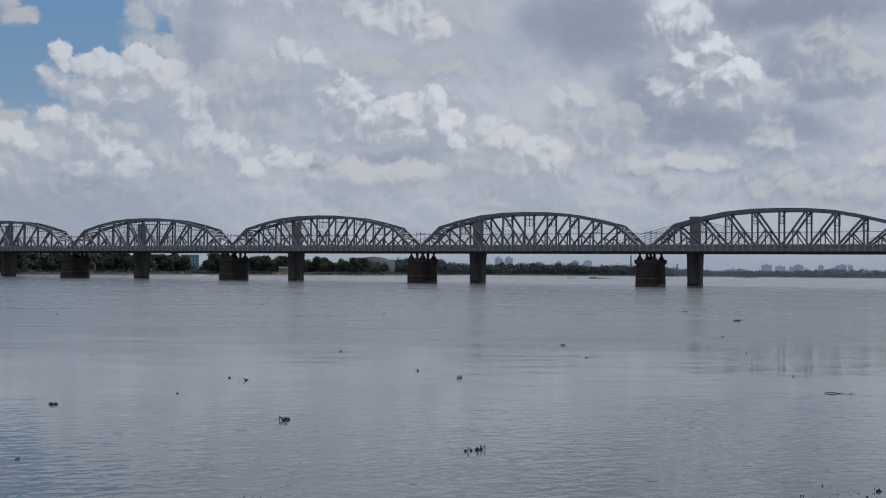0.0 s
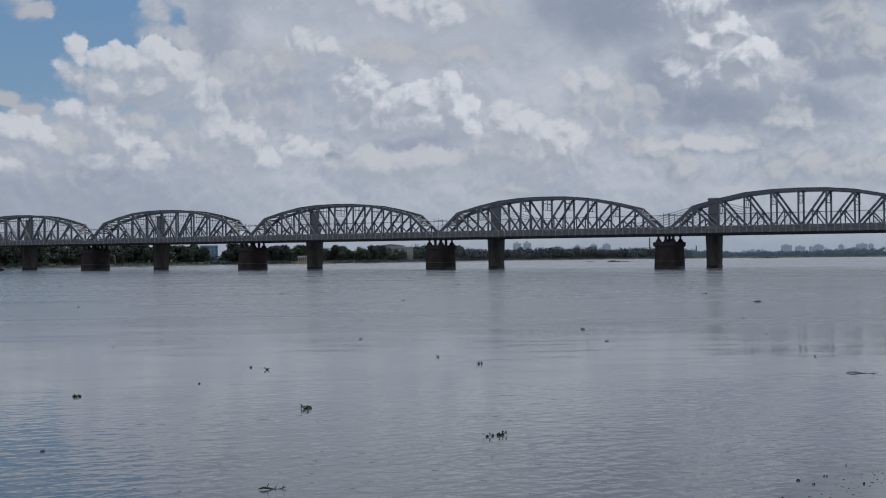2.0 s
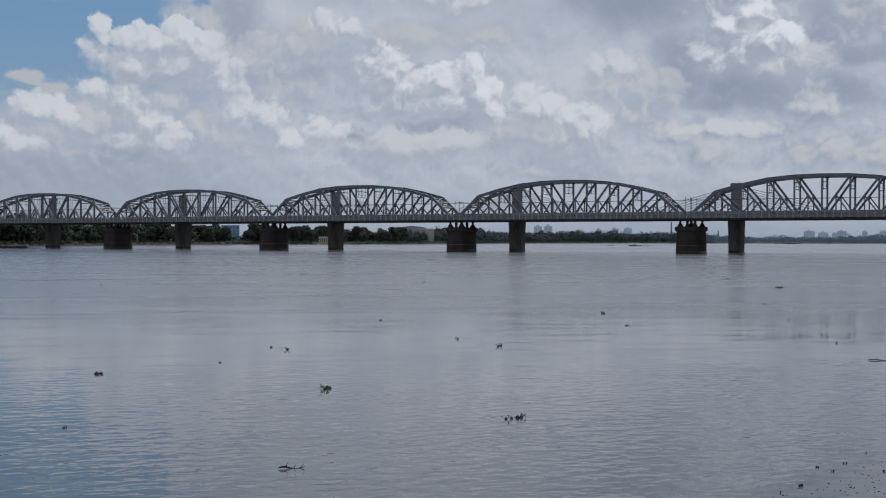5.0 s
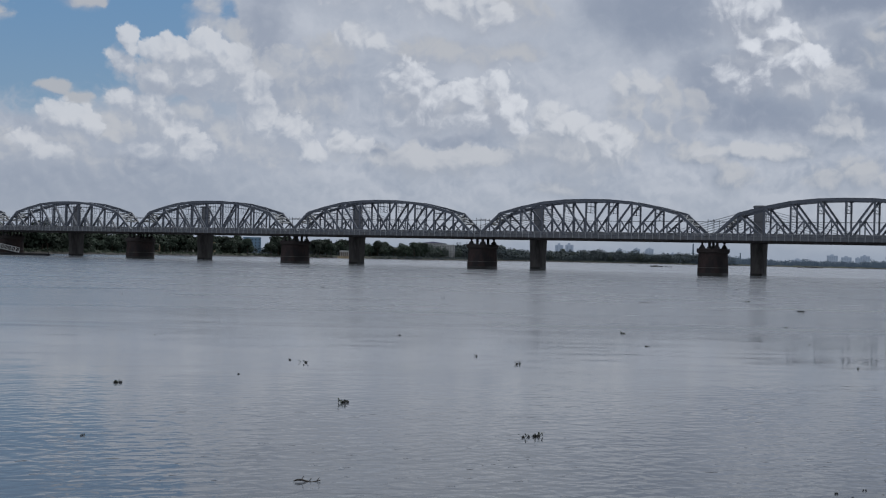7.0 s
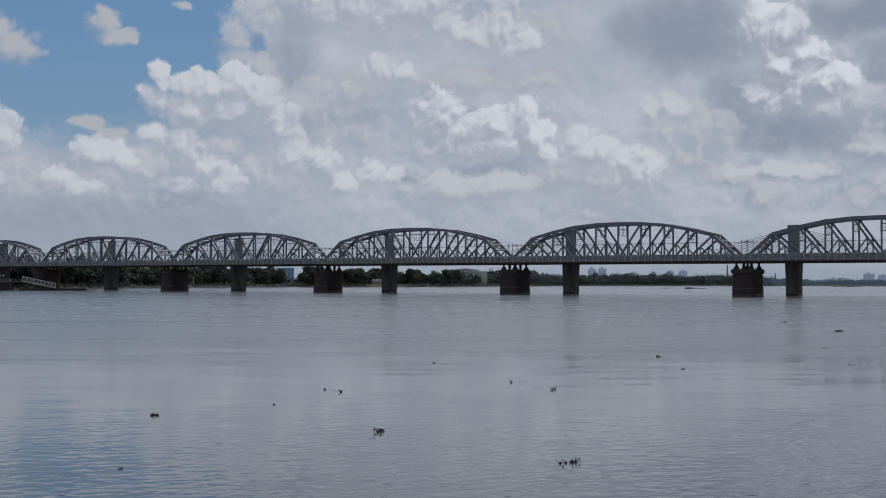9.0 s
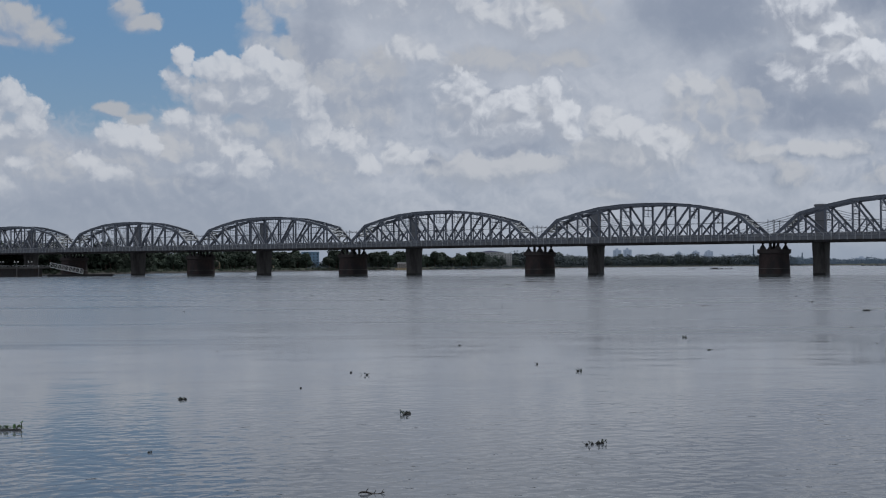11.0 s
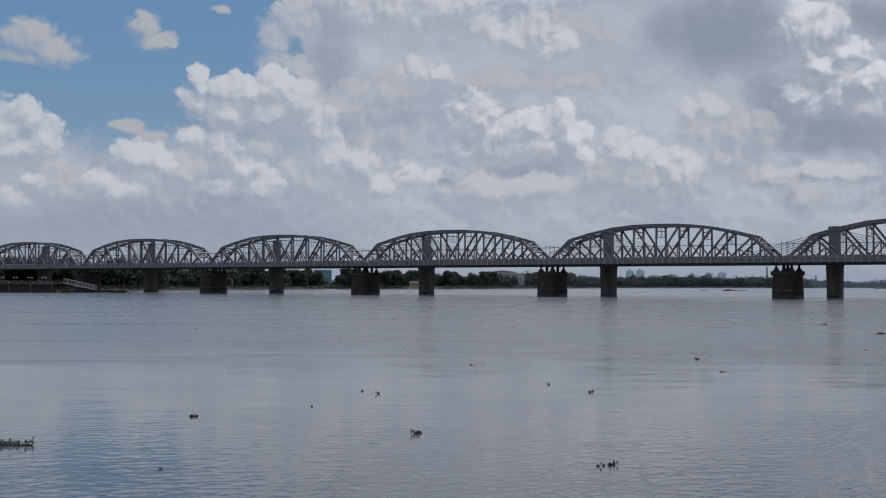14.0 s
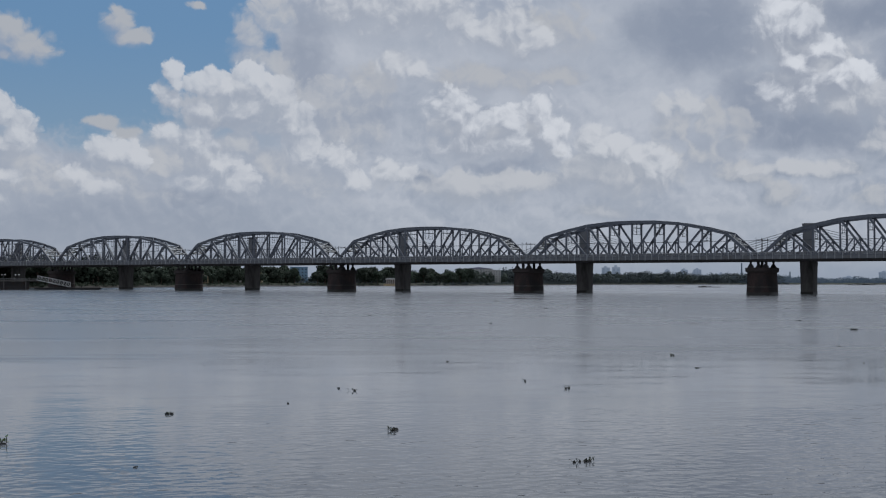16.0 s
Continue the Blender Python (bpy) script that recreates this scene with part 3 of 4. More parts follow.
def make_road(m):
    """The roads and the track of one span: they stand out on brackets beyond the trusses."""
    road = empty("bridge_deck", m, label="road deck on steel brackets with a weathered parapet", category="bridge deck", group="river bridge decks")
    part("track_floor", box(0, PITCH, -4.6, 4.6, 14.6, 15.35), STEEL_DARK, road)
    for side in (-1, 1):
        y0, y1 = sorted((side * 5.7, side * 10.6))
        part("road_slab", box(0, PITCH, y0, y1, 15.25, 15.6), ASPHALT, road)
        ye = side * 10.75
        part("fascia_beam", box(0, PITCH, min(ye, ye - side * .3), max(ye, ye - side * .3), 14.75, 16.1), FASCIA, road)
        for zr, hr in ((16.45, .09), (16.85, .09), (17.35, .2)):
            part("rail", box(0, PITCH, min(ye - side * .06, ye - side * .2), max(ye - side * .06, ye - side * .2), zr, zr + hr), POST, road)
        yg = side * 9.2
        # dark strip below the fascia: shade put into the girder's colour
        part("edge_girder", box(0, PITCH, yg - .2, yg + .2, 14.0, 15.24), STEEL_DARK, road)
        for i in range(36):
            if side > 0 and i % 3:
                continue
            x = (i + 0.5) * PITCH / 36
            part("railing_post", box(x - .15, x + .15, min(ye, ye + side * .12), max(ye, ye + side * .12), 14.7, 17.5), POST, road)
            if i % 3:
                continue
            bm = bmesh.new()
            ring0 = [(x - .15, side * 5.0, 14.1), (x - .15, side * 5.0, 15.2), (x - .15, side * 10.4, 15.2), (x - .15, side * 10.4, 14.8)]
            add_hull(bm, [ring0, [(x + .15, b, c) for _, b, c in ring0]])
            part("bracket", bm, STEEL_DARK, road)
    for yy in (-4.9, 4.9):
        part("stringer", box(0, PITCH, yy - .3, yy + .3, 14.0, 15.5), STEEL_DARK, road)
    return road


def make_brick_pier(m):
    pier = empty("brick_pier", m, label="dark sooty red brick river pier with a stone cap", category="bridge pier", group="brick bridge piers")
    part("pier_body", tube([ring(z, 5.25 + g, 7.9 + g, 28, 3.2) for z, g in ((-3, .25), (2.2, .18), (9.3, -.1))]), BRICK, pier)
    part("wet_band", tube([ring(z, 5.5, 8.15, 28, 3.2) for z in (-2.5, 1.2)]), WET, pier, "dark wet band at the waterline")
    part("string_course", tube([ring(z, 5.52, 8.17, 28, 3.2) for z in (3.3, 3.55)]), CONCRETE, pier)
    part("cap", tube([ring(z, 5.45 + g, 8.1 + g, 28, 3.4) for z, g in ((9.3, -.2), (9.8, .35), (11.2, .4), (11.3, .2))]), BRICK_CAP, pier)
    for x in (-3.1, 3.1):
        for y in (NEAR, FAR):
            bm = tube([[(x + sx * a, y + sy * a * .8, z) for sx, sy in ((-1, -1), (1, -1), (1, 1), (-1, 1))] for z, a in ((11.3, 1.15), (11.6, 1.1), (13.1, .3), (14.0, .55))])
            part("bearing", bm, STEEL_DARK, pier, "dark steel rocker bearing")
    for y in (NEAR, 0, FAR):
        part("pier_post", box(-.45, .45, y - .5, y + .5, 11.3, 14.0), STEEL_DARK, pier)
    return pier


SPAN0 = make_span(BRIDGE)
ROAD0 = make_road(BRIDGE)
PIER0 = make_brick_pier(BRIDGE)
for i in SPANS:
    if i:
        at = BRIDGE @ Matrix.Translation((PITCH * i, 0, 0))
        copy_thing(SPAN0, at)
        copy_thing(ROAD0, at)
        copy_thing(PIER0, at)
copy_thing(PIER0, BRIDGE @ Matrix.Translation((PITCH * 2, 0, 0)))

# masts of the overhead wire that stand in the gaps between the spans
def make_mast(m):
    mast = empty("catenary_mast", m, label="slim steel railway wire mast on the bridge", category="mast", group="railway wire masts")
    part("pole", beam((0, -4.2, 15.3), (0, -4.2, 23.6), .17, .17, (1, 0, 0)), WIRE, mast)
    part("pole", beam((0, 4.2, 15.3), (0, 4.2, 23.6), .17, .17, (1, 0, 0)), WIRE, mast)
    part("crossarm", beam((0, -4.2, 23.0), (0, 4.2, 23.0), .12, .16, (0, 0, 1)), WIRE, mast)
    return mast


MAST0 = make_mast(BRIDGE @ Matrix.Translation((-1.2, 0, 0)))
for i in range(-6, 2):
    for dx in (-1.2, 1.0):
        if i or dx > 0:
            copy_thing(MAST0, BRIDGE @ Matrix.Translation((PITCH * i + dx, 0, 0)))

# the younger concrete bridge behind: box girder, short towers, flat fans of cable
NEW_OFF, NEW_SHIFT, NEW_DECK = 45.8, 6.5, 17.5


def make_concrete_pier(m):
    pier = empty("concrete_pier", m, label="tall stained concrete river pier", category="bridge pier", group="concrete bridge piers")
    def out(z, a, b, c=.8):
        return [(-a + c, -b, z), (a - c, -b, z), (a, -b + c, z), (a, b - c, z), (a - c, b, z), (-a + c, b, z), (-a, b - c, z), (-a, -b + c, z)]
    part("pier_body", tube([out(-3, 2.7, 4.3), out(2.5, 2.7, 4.3), out(8.0, 2.75, 4.4), out(NEW_DECK - 2.9, 2.9, 4.8)]), CONCRETE, pier)
    part("pile_cap", tube([out(-3, 2.76, 4.36), out(1.0, 2.76, 4.36), out(1.1, 2.72, 4.32)]), WET, pier, "dark wet footing at the waterline")
    return pier


def make_girder(m):
    deck = empty("box_girder_deck", m, label="grey concrete box girder road deck", category="bridge deck", group="concrete bridge decks")
    sec = [(-14.2, NEW_DECK - .3), (-14.2, NEW_DECK), (14.2, NEW_DECK), (14.2, NEW_DECK - .3), (8.5, NEW_DECK - 1.0), (6.5, NEW_DECK - 2.9), (-6.5, NEW_DECK - 2.9), (-8.5, NEW_DECK - 1.0)]
    part("girder", tube([[(x, y, z) for y, z in sec] for x in (-PITCH / 2, PITCH / 2)]), CONCRETE, deck)
    for y in (-14.0, 14.0):
        part("barrier", box(-PITCH / 2, PITCH / 2, y - .15, y + .15, NEW_DECK + .004, NEW_DECK + 1.1), FASCIA, deck)
    return deck


def make_pylon(m):
    tower = empty("cable_tower", m, label="short grey concrete tower with flat stay cables", category="bridge tower", group="cable towers")
    part("shaft", tube([[(sx * a, sy * b, z) for sx, sy in ((-1, -1), (1, -1), (1, 1), (-1, 1))] for z, a, b in
                        ((NEW_DECK, 2.3, 1.2), (30.6, 2.3, 1.2))]), CONCRETE_PALE, tower)
    part("cap", tube([[(sx * a, sy * b, z) for sx, sy in ((-1, -1), (1, -1), (1, 1), (-1, 1))] for z, a, b in
                      ((30.6, 2.55, 1.45), (31.4, 2.55, 1.45), (31.7, 1.9, 1.1))]), CONCRETE_PALE, tower)
    for side in (-1, 1):
        for i in range(9):
            a = (side * 2.2, 0, 30.0 - i * 1.05)
            b = (side * (47 - i * 4.2), 0, NEW_DECK + .4)
            part("stay_cable", beam(a, b, .26, .26), CABLE, tower)
    return tower


NEW_BRIDGE = BRIDGE @ Matrix.Translation((NEW_SHIFT, NEW_OFF, 0))
CPIER0, GIRDER0, PYLON0 = make_concrete_pier(NEW_BRIDGE), make_girder(NEW_BRIDGE), make_pylon(NEW_BRIDGE)
for i in range(-6, 3):
    if i:
        at = NEW_BRIDGE @ Matrix.Translation((PITCH * i, 0, 0))
        copy_thing(CPIER0, at)
        copy_thing(GIRDER0, at)
        copy_thing(PYLON0, at)

# ---------------------------------------------------------------- trees


def leaf_crown(rng, lobes, count, size):
    """Many small leaf sprays round the lobes of a crown: centre, radius, flattening."""
    vs, fs = [], []
    for c, r, flat in lobes:
        for _ in range(count):
            d = Vector((rng.gauss(0, 1), rng.gauss(0, 1), rng.gauss(0, 1) + 0.15)).normalized()
            k = r * rng.uniform(0.55, 1.08)
            o = Vector(c) + Vector((d.x * k, d.y * k, d.z * k * flat))
            n = (d + Vector((rng.uniform(-.8, .8), rng.uniform(-.8, .8), rng.uniform(-.3, .9)))).normalized()
            a = n.orthogonal().normalized()
            a = Matrix.Rotation(rng.uniform(0, 6.28), 3, n) @ a
            b = n.cross(a)
            w, l = size * rng.uniform(.6, 1.2), size * rng.uniform(.8, 1.6)
            i = len(vs)
            vs += [o - a * w * .5, o + b * l * .5 + n * .1, o + a * w * .5, o - b * l * .5 - n * .15]
            fs.append((i, i + 1, i + 2, i + 3))
    me = bpy.data.meshes.new("crown")
    me.from_pydata([tuple(v) for v in vs], [], fs)
    return me


def tapered(path, radii, n=7):
    bm = bmesh.new()
    rings = []
    for c, r in zip(path, radii):
        rings.append([(c[0] + r * math.cos(6.283 * i / n), c[1] + r * math.sin(6.283 * i / n), c[2]) for i in range(n)])
    add_hull(bm, rings)
    return bm


def make_tree(seed, height, spread, leaf=LEAF):
    rng = random.Random(seed)
    tree = empty("tree", Matrix.Identity(4), label="dense dark green broadleaf tree on the river bank", category="tree", group="bank trees")
    top = Vector((rng.uniform(-.6, .6), rng.uniform(-.6, .6), height * .62))
    part("trunk", tapered([(0, 0, -1), (0, 0, height * .18), (top.x * .5, top.y * .5, height * .4), tuple(top)], (.5, .36, .28, .12)), BARK, tree)
    lobes = []
    for i in range(rng.randint(9, 11)):
        a = rng.uniform(0, 6.283)
        z = rng.uniform(.20, .84) * height
        k = spread * rng.uniform(.25, .62) * (1.15 - abs(z / height - .5))
        r = spread * rng.uniform(.34, .5)
        c = (math.cos(a) * k, math.sin(a) * k, min(z, height - r * .8))
        lobes.append((c, r, .8))
        if i < 4:
            part("limb", tapered([(top.x * .4, top.y * .4, height * .3), tuple(Vector(c) * .6 + Vector((0, 0, height * .13))), c], (.2, .13, .05), 5), BARK, tree)
    lobes.append(((top.x, top.y, height * .78), spread * .45, .9))
    me = leaf_crown(rng, lobes, 85, height * .095)
    me.materials.append(leaf)
    ob = new("crown", me)
    ob.parent = tree
    return tree


def make_palm(seed, height):
    rng = random.Random(seed)
    palm = empty("palm_tree", Matrix.Identity(4), label="tall slender palm among the bank trees", category="palm", group="bank palms")
    lean = rng.uniform(-1.2, 1.2)
    part("trunk", tapered([(0, 0, -1), (lean * .3, 0, height * .5), (lean, 0, height)], (.3, .2, .16)), BARK, palm)
    for i in range(13):
        a = 6.283 * i / 13 + rng.uniform(-.2, .2)
        rise = rng.uniform(-.2, 1.0)
        vs, fs = [], []
        for k in range(5):
            t = k / 4
            r, z = 3.0 * t, rise * 2.2 * t - 2.6 * t * t
            w = .55 * math.sin(math.pi * min(1, t * .8 + .15))
            for sgn in (-1, 1):
                vs.append((lean + math.cos(a) * r - math.sin(a) * w * sgn, math.sin(a) * r + math.cos(a) * w * sgn, height + z - .12 * abs(sgn)))
            vs.append((lean + math.cos(a) * r, math.sin(a) * r, height + z + .15))
        for k in range(4):
            b = 3 * k
            fs += [(b, b + 2, b + 5, b + 3), (b + 2, b + 1, b + 4, b + 5)]
        me = bpy.data.meshes.new("frond")
        me.from_pydata(vs, [], fs)
        me.materials.append(LEAF_PALM)
        new("frond", me).parent = palm
    return palm


def ground_z(off):
    return 1.3 + min(off, 30) * .06 + max(0, min(off - 30, 110)) * .009


def plant(tree, u, off, scale=1.0, turn=0.0):
    p, n = shore_at(u)
    q = p + n * off
    return Matrix.LocRotScale((q.x, q.y, ground_z(off) - .2), Euler((0, 0, turn)), None) @ Matrix.Diagonal((scale, scale, scale, 1))


def set_tree(tree, m):
    """A copy at m, which may be scaled."""
    ob = copy_thing(tree, m)
    ob.matrix_basis = m
    return ob


TREES = [make_tree(11 + i, h, s) for i, (h, s) in enumerate(((13, 7.0), (15, 7.5), (11, 6.5), (17, 8.0), (12, 8.0), (9, 5.0)))]
PALE_TREES = [make_tree(31 + i, h, s, LEAF_HAZED) for i, (h, s) in enumerate(((13, 7.0), (15, 7.5), (10, 6.5), (12, 8.0)))]
PALMS = [make_palm(71, 12.0), make_palm(72, 14.5)]
for i, t in enumerate(TREES):
    t.matrix_basis = plant(t, 2.3 + i * .9, 34, 1.0, i)
for i, t in enumerate(PALE_TREES):
    t.matrix_basis = plant(t, 8.2 + i * .5, 34, 1.2, i)
for i, t in enumerate(PALMS):
    t.matrix_basis = plant(t, 8.5 + i * .4, 40, 1.0, i)

BLUE_U = 6.45          # the stretch before the blue building stays open
for u0, u1, count, lo, hi, size in ((0.0, 3.6, 60, 10, 50, 1.45), (3.5, 6.2, 76, 12, 60, 1.3), (5.8, 7.9, 84, 10, 75, 1.25), (7.6, 9.2, 70, 14, 100, 1.15),
                                    (9.0, 10.1, 60, 14, 120, 1.4), (10.0, 11.2, 50, 15, 150, 1.35)):
    for i in range(count):
        u = u0 + (u1 - u0) * (i + RNG.random()) / count
        off = RNG.uniform(lo, hi)
        p, n = shore_at(u)
        q = p + n * off
        bearing = math.degrees(math.atan2(q.x, q.y))
        if -6.15 < bearing < -5.35 and q.length < 1390:
            continue
        set_tree(RNG.choice(PALE_TREES if u > 7.2 + RNG.random() else TREES), plant(None, u, off, size * (RNG.uniform(.72, 1.08) if u < 7.5 else RNG.uniform(.65, 1.15)), RNG.uniform(0, 6.28)))
for i in range(16):
    set_tree(RNG.choice(PALMS), plant(None, RNG.uniform(8.3, 10.6), RNG.uniform(25, 120), RNG.uniform(.9, 1.2), RNG.uniform(0, 6.28)))


def make_woods(name, u0, u1, count, depth, height, mat, label, first=8.0, leaf=0.17, sprays=30):
    """A belt of far woods: a mass of small leafy clumps with an uneven top."""
    rng = random.Random(len(name))
    lobes = []
    for i in range(count):
        u = u0 + (u1 - u0) * (i + rng.random()) / count
        p, n = shore_at(u)
        off = rng.uniform(first, depth)
        q = p + n * off
        hill = .70 + .60 * noise.noise(Vector((q.x * .004, q.y * .004, 1.5))) + .3 * noise.noise(Vector((q.x * .02, q.y * .02, 4.5)))
        r = height * rng.uniform(.28, .48)
        lobes.append(((q.x, q.y, max(r * .5, height * hill * rng.uniform(.25, .85))), r, .8))
    me = leaf_crown(rng, lobes, sprays, height * leaf)
    me.materials.append(mat)
    return tagged(new(name, me), label, "woods", kind="stuff")


make_woods("bank_undergrowth", 0.0, 7.2, 1300, 30, 5.0, LEAF, "dark scrub and reeds along the far bank", first=0.3)
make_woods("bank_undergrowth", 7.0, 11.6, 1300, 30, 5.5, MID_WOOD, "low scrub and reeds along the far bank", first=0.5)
make_woods("tree_backdrop", 0.0, 6.0, 900, 120, 24.0, LEAF, "dense mass of bank trees farther inland", first=30.0)
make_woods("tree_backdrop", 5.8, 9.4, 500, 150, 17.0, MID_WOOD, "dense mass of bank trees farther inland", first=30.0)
make_woods("hazy_woods", 8.4, 11.6, 1500, 170, 24.0, MID_WOOD, "green belt of woods on the far bank, haze put into its colour", leaf=0.10, sprays=60)
make_woods("distant_woods", 11.2, 14.99, 1700, 260, 20.0, FAR_WOOD_GLOW, "distant belt of woods beyond the river, haze painted as blue-grey glow", leaf=0.14, sprays=45)

# ---------------------------------------------------------------- houses on the far bank


def make_house(x, y, w, d, floors, mat, turn=0.0, storey=3.3, base=1.5, roof="flat", bays=None, name="house", label="", category="house", group="bank houses", roof_mat=None):
    house = empty(name, pose(x, y, base, 0, 0, turn), label=label, category=category, group=group)
    h = floors * storey
    bays = bays or max(2, round(w / 3.4))
    part("wall", box(-w / 2, w / 2, -d / 2, d / 2, -1.5, h), mat, house)
    if roof == "flat":
        part("roof", box(-w / 2 - .3, w / 2 + .3, -d / 2 - .3, d / 2 + .3, h + .004, h + .35), mat, house)
        part("parapet", box(-w / 2, w / 2, -d / 2 - .05, -d / 2 + .15, h + .354, h + 1.1), mat, house)
    else:
        bm = bmesh.new()
        add_hull(bm, [[(-w / 2 - .5, yy, h + .004), (w / 2 + .5, yy, h + .004), (0, yy, h + w * (.2 if w < 25 else .06))] for yy in (-d / 2 - .4, d / 2 + .4)])
        part("roof", bm, roof_mat or ROOF, house)
    for f in range(floors):
        for b in range(bays):
            cx = -w / 2 + w * (b + .5) / bays
            z = f * storey + 1.0
            ww = min(1.3, w / bays * .5)
            part("window", box(cx - ww / 2, cx + ww / 2, -d / 2 - .06, -d / 2 + .1, z, z + 1.5), GLASS, house)
            part("sunshade", box(cx - ww / 2 - .2, cx + ww / 2 + .2, -d / 2 - .5, -d / 2 - .002, z + 1.56, z + 1.68), mat, house)
    return house


make_house(-147.5, 1392, 21, 14, 5, PLASTER_BLUE, 6, storey=3.6, base=3.4, name="apartment_house", label="flat-roofed blue painted house above the bank", bays=5)
make_house(101, 1630, 22, 14, 5, PLASTER, -4, base=4.0, name="apartment_house", label="pale plastered four-storey house among trees", bays=6)
make_house(84, 1690, 40, 16, 6, PLASTER, -4, base=4.0, roof="pitched", roof_mat=ROOF_VIOLET, name="warehouse", label="long pale hall with a faded violet roof", category="hall", bays=8)
for hx, hy, w, fl, mt, rf, tx in ((-250, 1010, 12, 2, PLASTER, "flat", "weathered white house behind bank trees"), (-205, 1090, 9, 2, PLASTER_OCHRE, "pitched", "small ochre house with a pitched roof"),
                                  (-190, 1180, 11, 2, PLASTER, "flat", "weathered white house behind bank trees"), (30, 1545, 14, 3, PLASTER_OCHRE, "flat", "ochre house beside the trees"),
                                  (150, 1730, 16, 3, PLASTER, "flat", "pale house near the waterline"), (200, 1880, 20, 2, PLASTER, "pitched", "low white hall with a pitched roof"),
                                  (262, 2010, 34, 3, PLASTER_OCHRE, "flat", "broad pinkish house on the bank"), (300, 2150, 14, 2, PLASTER, "flat", "pale house near the waterline"),
                                  (420, 2330, 18, 2, PLASTER, "flat", "pale house near the waterline"), (640, 2700, 30, 2, PLASTER, "pitched", "low white hall with a pitched roof"),
                                  (-172, 1215, 10, 3, PLASTER_OCHRE, "flat", "ochre house beside the trees")):
    make_house(hx, hy, w, 10, fl, mt, RNG.uniform(-12, 12), base=3.0, roof=rf, label=tx)


def make_ghat(m):
    """A small white pillared pavilion on steps down to the water."""
    g = empty("pavilion", m, label="small white pillared pavilion on bathing steps", category="pavilion")
    for i in range(6):
        part("step", box(-8, 8, -7 + i * 1.1, 4, -.5 + i * .45, -.05 + i * .45), PLASTER_OCHRE, g)
    for i in range(5):
        x = -4.6 + i * 2.3
        part("column", tube([ring(z, r, r, 10, 2, x, -.4) for z, r in ((2.2, .42), (2.5, .32), (6.9, .28), (7.1, .42))]), PLASTER, g)
    part("back_wall", box(-5.4, 5.4, 1.8, 2.2, 2.2, 7.1), ROOF, g)
    part("roof", box(-5.9, 5.9, -1.1, 2.9, 7.104, 8.0), PLASTER, g)
    part("parapet", box(-5.4, 5.4, -.9, -.6, 8.004, 8.9), PLASTER, g)
    return g


make_ghat(pose(-36, 1352, .2, 0, 0, 8))

# ---------------------------------------------------------------- towers of the distant city


def make_tower(x, y, w, h0, name="tower_block", label="distant high-rise block, haze painted as a weak pale glow"):
    t = empty(name, pose(x, y, 3.0, 0, 0, -math.degrees(math.atan2(x, y))), label=label, category="high-rise", group="distant high-rises")
    d, h = w * .7, h0 - (3 if y > 3000 else 7)
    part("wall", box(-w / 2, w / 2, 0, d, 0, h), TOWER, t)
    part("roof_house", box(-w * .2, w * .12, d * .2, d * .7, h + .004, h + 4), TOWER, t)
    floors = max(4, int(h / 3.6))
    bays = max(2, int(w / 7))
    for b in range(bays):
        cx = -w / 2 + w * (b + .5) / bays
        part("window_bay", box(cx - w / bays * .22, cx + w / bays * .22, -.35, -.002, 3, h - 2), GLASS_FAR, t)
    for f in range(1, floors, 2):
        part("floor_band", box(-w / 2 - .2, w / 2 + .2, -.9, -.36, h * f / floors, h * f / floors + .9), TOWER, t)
    return t


# unlit windows; their pale colour and glow paint the haze
GLASS_FAR = material("far_window_haze_glow", (0.22, 0.245, 0.28), rough=0.5, vary=0.1, grain=0.1, bump=0, glow=(0.075, 0.095, 0.13))
for x, y, w, h in ((427, 2667, 19, 42), (450, 2662, 19, 43), (752, 3520, 16, 40), (802, 3510, 22, 42), (830, 3503, 10, 36), (840, 3500, 24, 43), (775, 3516, 18, 28),
                   (1573, 3894, 36, 40), (1615, 3876, 34, 35), (1650, 3862, 18, 33), (1671, 3853, 32, 40), (1739, 3823, 18, 39), (1771, 3808, 28, 27), (1788, 3800, 14, 39),
                   (1803, 3793, 28, 42), (1826, 3782, 18, 40), (1874, 3758, 9, 26), (905, 3470, 20, 30), (1380, 3700, 40, 22)):
    make_tower(x, y, w, h)


def make_chimney(x, y, h, r):
    c = empty("factory_chimney", pose(x, y, 3), label="slender distant factory chimney", category="chimney", group="distant chimneys")
    # shares the far woods' glow, which paints the haze
    part("stack", tube([ring(z, k, k, 12) for z, k in ((0, r), (h, r * .65))]), FAR_WOOD_GLOW, c)
    part("rim", tube([ring(z, r * .8, r * .8, 12) for z in (h + .004, h + .8)]), FAR_WOOD_GLOW, c)


make_chimney(698, 2504, 42, 2.2)
make_chimney(795, 2476, 24, 1.8)

# ---------------------------------------------------------------- landing stage


